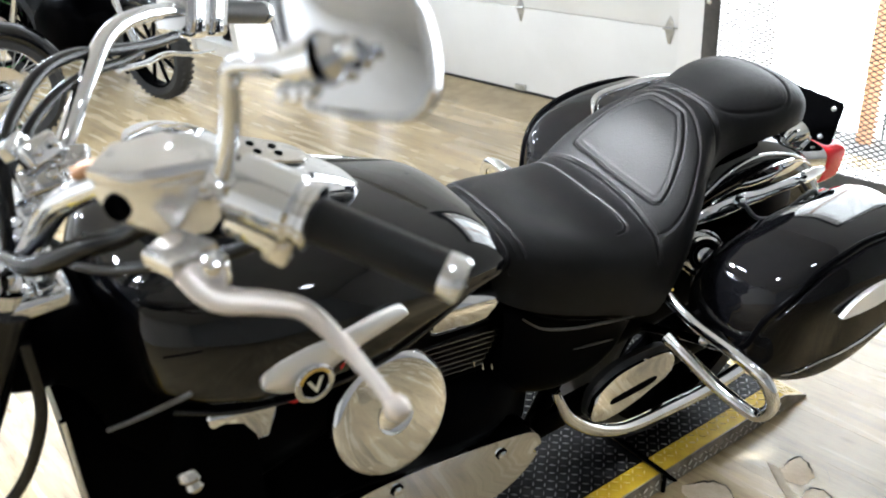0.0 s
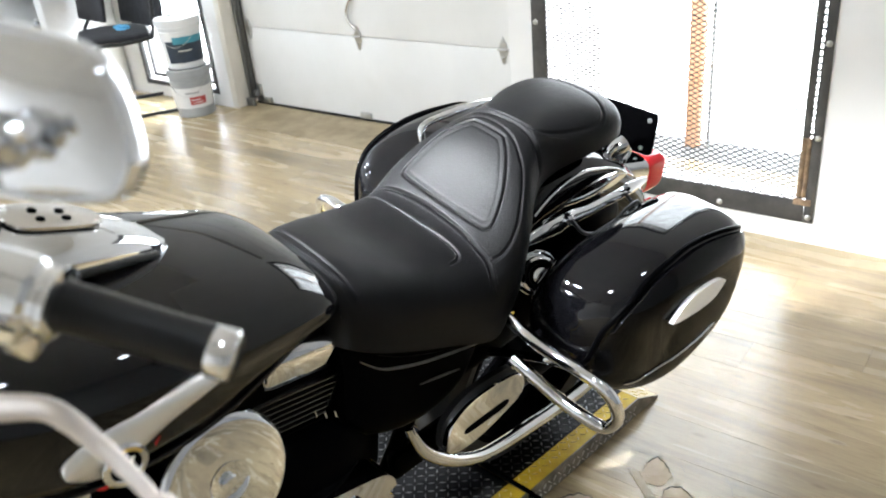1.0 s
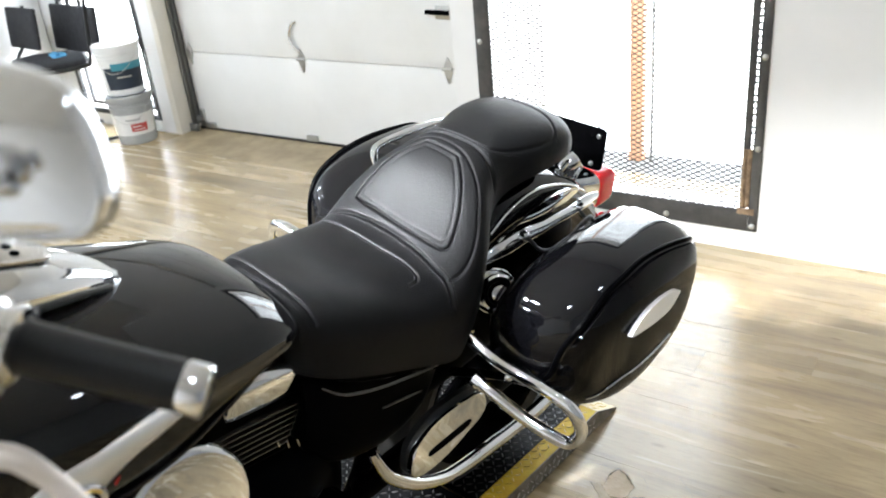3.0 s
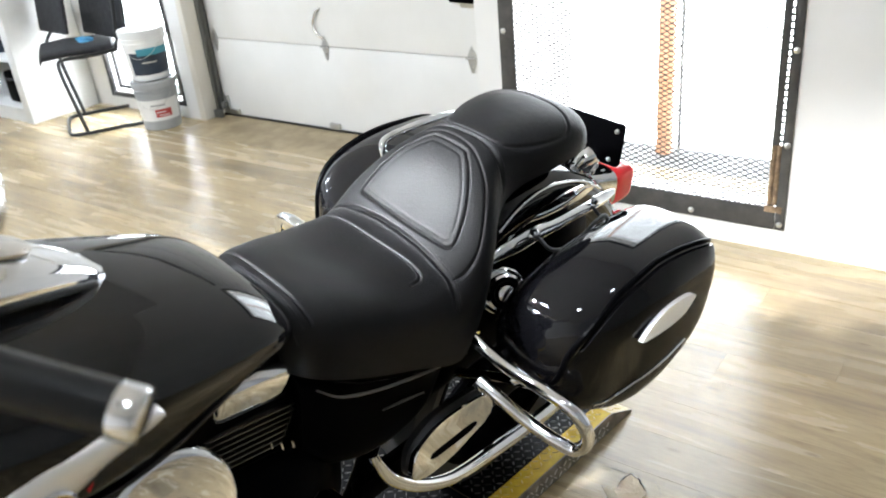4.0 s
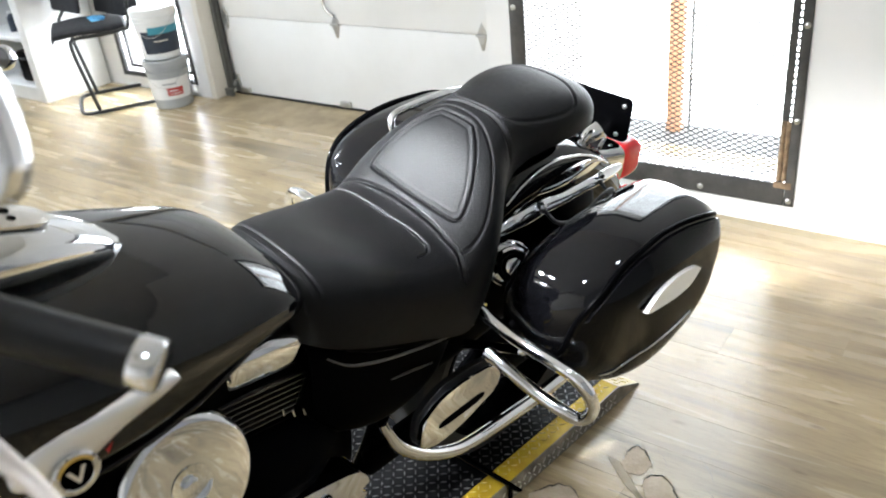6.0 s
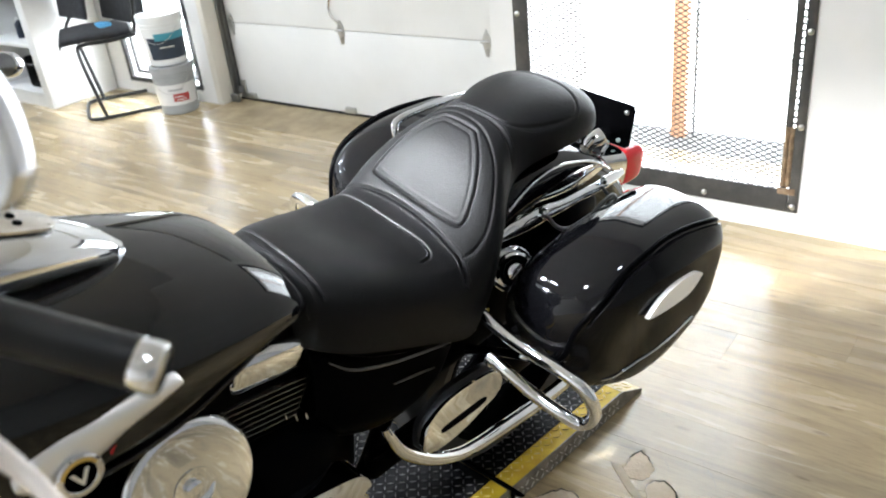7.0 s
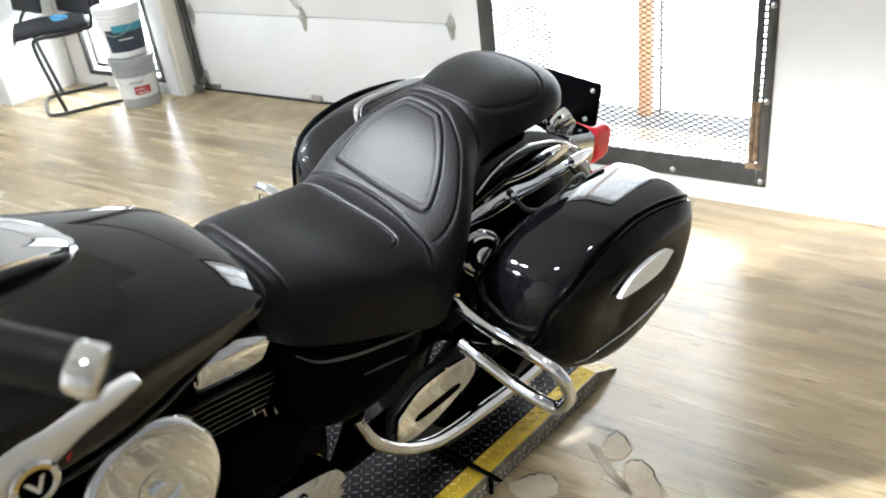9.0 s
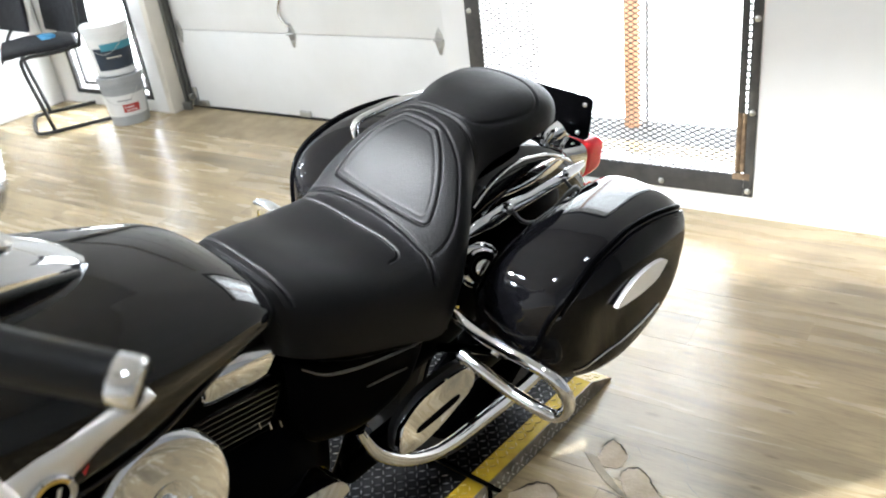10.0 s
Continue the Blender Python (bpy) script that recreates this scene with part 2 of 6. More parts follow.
def spline(points, steps=6):
    """Catmull-Rom through points of any length."""
    p = [Vector(q) for q in points]
    p = [2 * p[0] - p[1], *p, 2 * p[-1] - p[-2]]
    out = []
    for a, b, c, d in zip(p, p[1:], p[2:], p[3:]):
        for i in range(steps):
            t = i / steps
            out.append(0.5 * (2 * b + (c - a) * t + (2 * a - 5 * b + 4 * c - d) * t * t + (3 * b - a - 3 * c + d) * t ** 3))
    return out + [p[-2]]


def skin(rings, cap=True, bm=None):
    bm = bm or bmesh.new()
    vs = [[bm.verts.new(p) for p in ring] for ring in rings]
    n = len(vs[0])
    for a, b in zip(vs, vs[1:]):
        for i in range(n):
            bm.faces.new((a[i], a[(i + 1) % n], b[(i + 1) % n], b[i]))
    if cap:
        bm.faces.new(vs[0])
        bm.faces.new(vs[-1])
    return bm


def tube(points, r, sides=12, steps=6, bm=None, flat=1.0, up=None):
    """A round (or, with flat, oval) bar along a smooth path. r: a radius, or one for each point."""
    pts = spline(points, steps) if steps > 1 else [Vector(p) for p in points]
    radii = [r] * len(pts) if isinstance(r, (int, float)) else [q[0] for q in spline([(x, 0, 0) for x in r], steps)] if steps > 1 else r
    t = (pts[1] - pts[0]).normalized()
    side = (Vector(up) if up else (V(0, 0, 1) if abs(t.z) < 0.9 else V(1, 0, 0))).cross(t).normalized()
    rings = []
    for i, p in enumerate(pts):
        t = (pts[min(i + 1, len(pts) - 1)] - pts[max(i - 1, 0)]).normalized()
        side = (side - side.dot(t) * t).normalized()
        top = t.cross(side)
        rings.append([p + radii[i] * (math.cos(a) * side + flat * math.sin(a) * top) for a in (2 * math.pi * k / sides for k in range(sides))])
    return skin(rings, True, bm)


def lathe(profile, at=None, sides=32, bm=None, squash=1.0, hollow=False):
    """Rings of (radius, height) about z, then moved by the matrix at; hollow: a closed ring with a hole through it."""
    at = at or Matrix()
    rings = [[at @ V(r * math.cos(a), squash * r * math.sin(a), h) for a in (2 * math.pi * k / sides for k in range(sides))] for r, h in (list(profile) + [profile[0]] if hollow else profile)]
    return skin(rings, not hollow, bm)


def aim(at, way, up=(0, 0, 1)):
    """A matrix at a place whose z looks along way."""
    z = Vector(way).normalized()
    x = Vector(up).cross(z)
    x = (x if x.length > 1e-4 else V(1, 0, 0)).normalized()
    m = Matrix((x, z.cross(x), z)).transposed().to_4x4()
    m.translation = at
    return m


def box(lo, hi, bevel=0.0, at=None, bm=None, segments=2):
    one = bmesh.new()
    bmesh.ops.create_cube(one, size=1)
    size, mid = Vector(hi) - Vector(lo), (Vector(hi) + Vector(lo)) / 2
    for v in one.verts:
        v.co = Vector(a * b for a, b in zip(v.co, size)) + mid
    if bevel:
        bmesh.ops.bevel(one, geom=one.edges[:], offset=bevel, segments=segments, affect="EDGES", profile=0.5)
    if at is not None:
        bmesh.ops.transform(one, matrix=at, verts=one.verts)
    return joined(bm, one)


def joined(bm, more):
    if bm is None:
        return more
    me = bpy.data.meshes.new("tmp")
    more.to_mesh(me)
    more.free()
    bm.from_mesh(me)
    bpy.data.meshes.remove(me)
    return bm


def slab(outline, depth, at, bevel=0.0, segments=2, bm=None):
    """A flat outline (x, y) raised by depth along z, edges rounded, moved by at."""
    one = bmesh.new()
    bottom = [one.verts.new((x, y, 0)) for x, y in outline]
    top = [one.verts.new((x, y, depth)) for x, y in outline]
    n = len(outline)
    face = one.faces.new(top)
    one.faces.new(bottom[::-1])
    for i in range(n):
        one.faces.new((bottom[i], bottom[(i + 1) % n], top[(i + 1) % n], top[i]))
    if bevel:
        bmesh.ops.bevel(one, geom=list(face.edges), offset=bevel, segments=segments, affect="EDGES", profile=0.5)
    bmesh.ops.transform(one, matrix=at, verts=one.verts)
    return joined(bm, one)


def curve2(points, steps=8, closed=True):
    p = [Vector((*q, 0)) for q in points]
    n, out = len(p), []
    for i in range(n if closed else n - 1):
        a, b, c, d = (p[j % n if closed else min(max(j, 0), n - 1)] for j in (i - 1, i, i + 1, i + 2))
        for k in range(steps):
            t = k / steps
            q = 0.5 * (2 * b + (c - a) * t + (2 * a - 5 * b + 4 * c - d) * t * t + (3 * b - a - 3 * c + d) * t ** 3)
            out.append((q.x, q.y))
    return out


def along(table, y):
    """Smooth value from rows (y, value)."""
    ys, vs = [r[0] for r in table], [r[1] for r in table]
    i = max(0, min(len(ys) - 2, sum(1 for q in ys if q <= y) - 1))
    t = min(1, max(0, (y - ys[i]) / (ys[i + 1] - ys[i])))
    h = ys[i + 1] - ys[i]
    m0 = (vs[i + 1] - vs[max(i - 1, 0)]) / (ys[i + 1] - ys[max(i - 1, 0)])
    j = min(i + 2, len(ys) - 1)
    m1 = (vs[j] - vs[i]) / (ys[j] - ys[i])
    return (2 * t ** 3 - 3 * t * t + 1) * vs[i] + (t ** 3 - 2 * t * t + t) * h * m0 + (3 * t * t - 2 * t ** 3) * vs[i + 1] + (t ** 3 - t * t) * h * m1


# ---- the room ----
GATE_Y, LEFT_Y, DOOR_Y = 2.41, 2.69, 2.83
TOP = 3.0


def wall(name, lo, hi, material=WALL, label="white painted wall"):
    return solid(name, box(lo, hi), material, label, "wall", kind="structure", smooth=False)


floor = solid("floor", box((-10.2, -4.2, -0.12), (3.2, 3.0, -0.0035)), OAK_FAR, "pale oak vinyl plank floor, glossy and worn", "floor", kind="structure", smooth=False)
solid("ceiling", box((-10.2, -4.2, TOP), (3.2, 3.0, TOP + 0.12)), CEIL, "off-white painted ceiling", "ceiling", kind="structure", smooth=False)
wall("wall_west", (-10.2, -4.2, 0), (-10.05, 3.0, TOP))
# The east wall is out of view; its grey deepens the motorcycle's reflections.
wall("wall_east", (3.05, -4.2, 0), (3.2, 3.0, TOP), GREYWALL, "unseen wall, greyed to darken what the motorcycle reflects")
wall("wall_south", (-10.05, -4.2, 0), (3.05, -4.05, TOP))
# wall to the left of the roller door, with the low window
W0, W1, WB, WT = -4.95, -4.165, 0.075, 0.95
wall("wall_window_left", (-10.05, LEFT_Y, 0), (W0, LEFT_Y + 0.2, TOP))
wall("wall_window_below", (W0, LEFT_Y, 0), (W1, LEFT_Y + 0.2, WB))
wall("wall_window_above", (W0, LEFT_Y, WT), (W1, LEFT_Y + 0.2, TOP))
wall("wall_window_right", (W1, LEFT_Y, 0), (-4.05, LEFT_Y + 0.2, TOP))
solid("door_jamb", box((-4.049, LEFT_Y - 0.004, 0), (-4.0, LEFT_Y + 0.2, 2.35), 0.004), JAMB, "cream painted timber door jamb", "door jamb", kind="structure")
wall("wall_door_above", (-4.0, LEFT_Y, 2.3), (-1.58, LEFT_Y + 0.2, TOP))
# wall with the mesh gate
GWALL_Y = GATE_Y - 0.028
G0, G1, GB, GT = -1.575, -0.485, 0.125, 2.05
wall("wall_gate_left", (-1.727, GWALL_Y, 0), (G0, 2.9, TOP))
wall("wall_gate_below", (G0, GWALL_Y, 0), (G1, GATE_Y + 0.16, GB))
wall("wall_gate_above", (G0, GWALL_Y, GT), (G1, GATE_Y + 0.16, TOP))
wall("wall_gate_right", (G1, GWALL_Y, 0), (3.05, GATE_Y + 0.16, TOP))

# outdoors, seen through the mesh and the low window
solid("ground", box((-12, 2.92, -0.3), (6, 30, -0.04)), CONCRETE, "grey paved ground outdoors, bright with daylight", "ground", kind="structure", smooth=False)
solid("backdrop", box((-14, 3.36, -0.04), (8, 3.46, 6)), DAY, "white overcast daylight outdoors", "backdrop", kind="structure", smooth=False)

# ---- garage door ----
door = thing("garage_door", Matrix(), "white sectional garage door, closed, with zinc hinges", "garage door")
PANEL = 0.475
for i in range(5):
    z = 0.012 + i * PANEL
    section = part("panel", box((-3.985, DOOR_Y, z), (-1.74, DOOR_Y + 0.045, z + PANEL - 0.004), 0.002), DOORWHITE, door)
part("bottom_seal", box((-3.985, DOOR_Y - 0.006, -0.003), (-1.74, DOOR_Y + 0.04, 0.014), 0.004), RUBBER, door, "black rubber bottom seal")
# Black sheet added behind the panels so that their joints look shaded.
part("joint_backing", box((-3.98, DOOR_Y + 0.046, 0.0), (-1.745, DOOR_Y + 0.05, 2.38)), RUBBER, door, "added black sheet that makes the panel joints look shaded")
part("track", box((-3.998, DOOR_Y - 0.05, 0.03), (-3.978, DOOR_Y - 0.003, 2.3), 0.003), TRACK, door, "dull galvanised vertical track")
part("lift_cable", tube([(-3.952, DOOR_Y - 0.02, 0.06), (-3.95, DOOR_Y - 0.02, 2.3)], 0.003, 6, 1), RUBBER, door, "dark lift cable")
part("track_foot", box((-3.999, DOOR_Y - 0.075, 0.002), (-3.93, DOOR_Y - 0.052, 0.05), 0.004), TRACK, door)
part("roller", lathe(((0.02, -0.01), (0.024, -0.006), (0.024, 0.006), (0.02, 0.01)), aim((-3.94, DOOR_Y - 0.03, 0.075), (1, 0, 0)), 14), TRACK, door, "bottom guide roller")
part("track_flange", box((-3.972, DOOR_Y - 0.03, 0.05), (-3.962, DOOR_Y - 0.004, 2.3), 0.002), TRACK, door)


def hinge_plate(x, z, s=0.82):
    m = aim((x, DOOR_Y - 0.001, z), (0, -1, 0))
    h = part("hinge", slab([(0.0, 0.075 * s), (0.028 * s, 0.02 * s), (0.03 * s, -0.015 * s), (0.008 * s, -0.09 * s), (-0.008 * s, -0.09 * s), (-0.03 * s, -0.015 * s), (-0.028 * s, 0.02 * s)], 0.004, m, 0.0015), ZINC, door, "zinc diamond-shaped hinge")
    part("pin", tube([(x - 0.035 * s, DOOR_Y - 0.012, z), (x + 0.035 * s, DOOR_Y - 0.012, z)], 0.008 * s, 10, 1), ZINC, h)
    for dz in (0.045, -0.05):
        part("bolt", lathe(((0.008, 0), (0.008, 0.006), (0.003, 0.008)), aim((x, DOOR_Y - 0.004, z + dz * s), (0, -1, 0)), 8), ZINC, h)


for row in (1, 2, 3):
    for x in (-3.93, -3.02, -2.06):
        hinge_plate(x, 0.012 + row * PANEL - 0.002)
part("lift_rope", tube([(-3.02, DOOR_Y - 0.012, 0.53), (-3.06, DOOR_Y - 0.016, 0.56), (-3.075, DOOR_Y - 0.014, 0.61), (-3.05, DOOR_Y - 0.012, 0.67), (-3.02, DOOR_Y - 0.006, 0.69)], 0.007), ALLOY, door, "grey metal lift handle")
part("slide_lock", tube([(-2.15, DOOR_Y - 0.02, 0.76), (-2.02, DOOR_Y - 0.02, 0.757)], 0.011, 10, 1), SATIN, door, "black slide bolt")
part("lock_plate", box((-2.1, DOOR_Y - 0.014, 0.725), (-2.0, DOOR_Y - 0.001, 0.79), 0.003), ZINC, door)
for x in (-3.02, -3.86):
    part("corner_bracket", box((x - 0.045, DOOR_Y - 0.02, 0.016), (x + 0.03, DOOR_Y - 0.001, 0.05), 0.003), ZINC, door, "zinc bottom bracket")
part("cable_plate", box((-3.96, DOOR_Y - 0.014, 0.016), (-3.915, DOOR_Y - 0.001, 0.13), 0.003), ZINC, door)

solid("threshold_strip", box((-4.0, 2.455, -0.003), (-1.73, DOOR_Y + 0.06, 0.001)), DIRT_FLOOR, "worn brown threshold strip before the garage door", "floor strip", kind="structure", smooth=False)

# ---- steel mesh gate ----
gate = thing("security_gate", Matrix(), "black steel security gate with diamond mesh over bright daylight", "gate")
fy0, fy1 = GATE_Y - 0.036, GWALL_Y - 0.001
FX0, FX1, FZ0, FZ1 = -1.612, -0.462, 0.083, 2.12
part("frame_post", box((FX0, fy0, FZ0), (FX0 + 0.07, fy1, FZ1), 0.003), FRAME, gate)
part("frame_post", box((FX1 - 0.034, fy0, FZ0), (FX1, fy1, FZ1), 0.003), FRAME, gate)
part("bottom_rail", box((FX0 + 0.071, fy0, FZ0), (FX1 - 0.035, fy1, FZ0 + 0.085), 0.003), FRAME, gate)
part("top_rail", box((FX0 + 0.071, fy0, FZ1 - 0.08), (FX1 - 0.035, fy1, FZ1), 0.003), FRAME, gate)
part("stile", box((-0.53, fy0 + 0.004, FZ0 + 0.088), (-0.505, fy1 + 0.012, FZ1 - 0.09), 0.003), FRAME, gate, "steel stile rusting at its foot")
for x in (-0.52, -0.503):
    part("hinge_rod", tube([(x, fy0 + 0.002, 0.18), (x, fy0 + 0.002, 0.4)], 0.0085, 8, 1), RUST, gate, "rusty hinge rod")
part("hinge_plate", box((-0.535, fy0 - 0.003, 0.15), (-0.475, fy0 - 0.0005, 0.175), 0.001), RUST, gate)
slots = bmesh.new()
for k in range(74):
    z = 0.41 + k * 0.0225
    box((-0.5045, fy0 + 0.008, z), (-0.4965, fy1, z + 0.009), bm=slots)
tagged(part("slotted_strip", slots, FRAME, gate, smooth=False), kind="stuff")
for x, z in ((-0.479, 0.106), (-0.477, 0.405), (-0.477, 0.73), (-0.477, 1.05), (-0.8, 0.108), (-1.12, 0.105), (-1.4, 0.105), (-1.59, 0.74), (-1.59, 0.4), (-1.59, 1.1)):
    part("bolt", lathe(((0.011, 0), (0.011, 0.004), (0.006, 0.008), (0.001, 0.009)), aim((x, fy0 - 0.0005, z), (0, -1, 0)), 12), ZINC, gate, "round zinc bolt head")


def diamond_mesh(x0, x1, z0, z1, y, wide, high, r):
    """Two families of slanted strands."""
    bm = bmesh.new()
    slope = high / wide
    for sign in (1, -1):
        c = z0 - (x1 - x0) * slope
        while c < z1 + (x1 - x0) * slope:
            ends = []
            for x in (x0, x1):
                ends.append((x, c + sign * slope * (x - x0)))
            (xa, za), (xb, zb) = ends
            lo_t = max(0.0, min((z0 - za) / (zb - za), (z1 - za) / (zb - za)))
            hi_t = min(1.0, max((z0 - za) / (zb - za), (z1 - za) / (zb - za)))
            if hi_t - lo_t > 0.01:
                a = V(xa + (xb - xa) * lo_t, y + sign * 0.0008, za + (zb - za) * lo_t)
                b = V(xa + (xb - xa) * hi_t, y + sign * 0.0008, za + (zb - za) * hi_t)
                rings = [[p + V(0, -r, 0), p + V(0, 0, r), p + V(0, r, 0), p + V(0, 0, -r)] for p in (a, b)]
                skin(rings, False, bm)
            c += high
    return bm


tagged(part("mesh_panel", diamond_mesh(FX0 + 0.06, -0.525, FZ0 + 0.06, FZ1 - 0.06, fy0 + 0.014, 0.036, 0.0195, 0.0026), MESH, gate, "expanded steel diamond mesh", False), kind="stuff")
solid("orange_post", box((-1.296, 3.24, -0.04), (-1.225, 3.29, 2.6), 0.006), ORANGE, "orange painted steel post outdoors", "post")
solid("grey_post", box((-1.2, 3.27, -0.04), (-1.185, 3.29, 2.6), 0.003), PLASTIC_GREY, "thin grey post outdoors", "post")
solid("white_post", box((-2.07, 3.26, -0.04), (-1.79, 3.34, 2.6), 0.006), PLASTIC_WHITE, "broad white post outdoors", "post")

# ---- low window ----
window = thing("window_1", Matrix(), "low black-framed window, bright with daylight", "window", kind="structure")
for name, lo, hi in (("jamb", (W0, 0.0, WB), (W0 + 0.028, 0.03, WT)), ("jamb", (W1 - 0.028, 0.0, WB), (W1, 0.03, WT)), ("sill", (W0 + 0.029, 0, WB), (W1 - 0.029, 0.03, WB + 0.028)), ("head", (W0 + 0.029, 0, WT - 0.028), (W1 - 0.029, 0.03, WT)),
                     ("sash_stile", (W0 + 0.06, 0.03, WB + 0.05), (W0 + 0.08, 0.05, WT - 0.05)), ("sash_stile", (W1 - 0.08, 0.03, WB + 0.05), (W1 - 0.06, 0.05, WT - 0.05)), ("sash_rail", (W0 + 0.081, 0.03, WB + 0.05), (W1 - 0.081, 0.05, WB + 0.07))):
    part(name, box((lo[0], LEFT_Y + lo[1] - 0.006, lo[2]), (hi[0], LEFT_Y + hi[1] - 0.006, hi[2]), 0.002), FRAME, window)
part("pane", box((W0 + 0.02, LEFT_Y + 0.055, WB + 0.02), (W1 - 0.02, LEFT_Y + 0.061, WT - 0.02)), GLASS, window).visible_shadow = False
part("latch", box((-4.33, LEFT_Y - 0.03, 0.52), (-4.2, LEFT_Y - 0.008, 0.6), 0.004), FRAME, window, "dark latch box")

# ---- white shelf unit with things on it ----
shelf = thing("shelf_unit", Matrix(), "white open shelf unit against the wall", "shelf")
SX0, SX1, SY0, SY1 = -5.86, -5.13, 2.19, 2.68
part("side_panel", box((SX1 - 0.08, SY0, 0), (SX1, SY1, 1.5), 0.004), PLASTIC_WHITE, shelf)
part("side_panel", box((SX0, SY0, 0), (SX0 + 0.05, SY1, 1.5), 0.004), PLASTIC_WHITE, shelf)
part("back_panel", box((SX0 + 0.051, SY1 - 0.015, 0.0), (SX1 - 0.081, SY1, 1.5)), PLASTIC_WHITE, shelf)
part("plinth", box((SX0 + 0.051, SY0 + 0.012, 0.0), (SX1 - 0.081, SY0 + 0.03, 0.075)), PLASTIC_WHITE, shelf)
for z in (0.1, 0.425, 0.8, 1.15):
    part("shelf_board", box((SX0 + 0.051, SY0 + 0.004, z - 0.024), (SX1 - 0.081, SY1 - 0.016, z), 0.002), PLASTIC_WHITE, shelf)
case = thing("carry_case", pose(-5.36, 2.36, 0.101), "black hard carry case on the low shelf", "case")
part("shell", box((-0.13, -0.1, 0), (0.13, 0.1, 0.21), 0.02), SATIN, case)
part("handle", tube([(-0.05, -0.1, 0.15), (-0.05, -0.125, 0.17), (0.05, -0.125, 0.17), (0.05, -0.1, 0.15)], 0.008), RUBBER, case)
for x, rgb, h in ((-5.33, NAVY, 0.17), (-5.4, SATIN, 0.2), (-5.5, NAVY, 0.13)):
    bottle = thing("bottle", pose(x, 2.32, 0.426), "dark plastic bottle on the shelf", "bottle", "bottles on the shelf")
    part("body", lathe(((0.028, 0), (0.03, 0.01), (0.03, h * 0.7), (0.014, h * 0.85), (0.014, h * 0.9)), sides=16), rgb, bottle)
    part("cap", lathe(((0.016, h * 0.9), (0.016, h), (0.012, h + 0.004)), sides=12), PLASTIC_WHITE, bottle)
holder = thing("file_holder", pose(-5.27, 2.42, 0.426), "dark grey upright file holder on the shelf", "file holder")
part("body", box((-0.045, -0.12, 0), (0.045, 0.12, 0.27), 0.004), SATIN, holder)


# ---- stacked pails ----
def pail(at, label, body, lid_mat):
    p = thing("pail", at, label, "pail", "stacked pails")
    r0, r1, h = 0.111, 0.127, 0.3
    part("body", lathe(((r0 - 0.006, 0), (r0, 0.006), (r1, h * 0.74), (r1 + 0.004, h * 0.745), (r1 + 0.004, h * 0.76), (r1, h * 0.765), (r1 + 0.001, h * 0.82), (r1 + 0.006, h * 0.825), (r1 + 0.006, h * 0.84), (r1 + 0.001, h * 0.845), (r1 + 0.002, h * 0.9)), sides=48), body, p)
    part("lid", lathe(((r1 + 0.003, h * 0.88), (r1 + 0.009, h * 0.885), (r1 + 0.009, h * 0.985), (r1 + 0.004, h), (r1 - 0.012, h), (r1 - 0.016, h - 0.012), (0.01, h - 0.012)), sides=48), lid_mat, p)
    arc = [(1.01 * r1 * math.cos(a), 1.01 * r1 * math.sin(a), h * 0.76 - 0.09 * math.sin((a + 2.2) / 2.2 * math.pi)) for a in (-2.2 + 2.2 * k / 8 for k in range(9))]
    part("bail_handle", tube(arc, 0.0016, 8, 3), ZINC, p, "thin wire bail handle")
    return p


def pail_band(parent, name, z0, z1, a0, a1, material, grow=0.0008, label=""):
    """A label that lies round a pail between two heights and two bearings in degrees."""
    def radius(z):
        return 0.111 + (0.127 - 0.111) * (z - 0.006) / 0.216 + grow
    n = 14
    bm = bmesh.new()
    rows = []
    for z in (z0, z1):
        for depth in (0, 0.0006):
            rows.append([bm.verts.new(((radius(z) + depth) * math.cos(a), (radius(z) + depth) * math.sin(a), z)) for a in (radians(a0 + (a1 - a0) * k / n) for k in range(n + 1))])
    for k in range(n):
        for a, b in ((1, 3), (0, 1), (2, 3), (0, 2)):
            bm.faces.new((rows[a][k], rows[a][k + 1], rows[b][k + 1], rows[b][k]))
    return part(name, bm, material, parent, label)


PX_, PY_ = -4.205, 2.52
low = pail(pose(PX_, PY_, 0, 0, 0, 10), "grey plastic pail with white and red label, on the floor", PLASTIC_GREY, PLASTIC_GREY)
pail_band(low, "label", 0.06, 0.19, -130, 20, PLASTIC_WHITE, label="white paper label")
pail_band(low, "red_block", 0.083, 0.132, -58, -12, RED_LABEL, 0.0016, "red printed block")
pail_band(low, "print_bar", 0.152, 0.162, -68, -28, PLASTIC_GREY, 0.0016)
pail_band(low, "print_bar", 0.093, 0.098, -50, -20, PLASTIC_WHITE, 0.0024)
pail_band(low, "print_bar", 0.111, 0.117, -54, -28, PLASTIC_WHITE, 0.0024)
high = pail(pose(PX_ - 0.01, PY_ + 0.005, 0.3005, 0, 0, 10), "white plastic pail with navy and teal label, stacked above", PLASTIC_WHITE, PLASTIC_WHITE)
pail_band(high, "label", 0.04, 0.172, -95, 25, NAVY, label="navy printed label")
pail_band(high, "teal_block", 0.155, 0.197, -70, 25, TEAL, 0.0016, "teal printed band")
pail_band(high, "print_bar", 0.11, 0.117, -60, -20, CREAM, 0.0016)


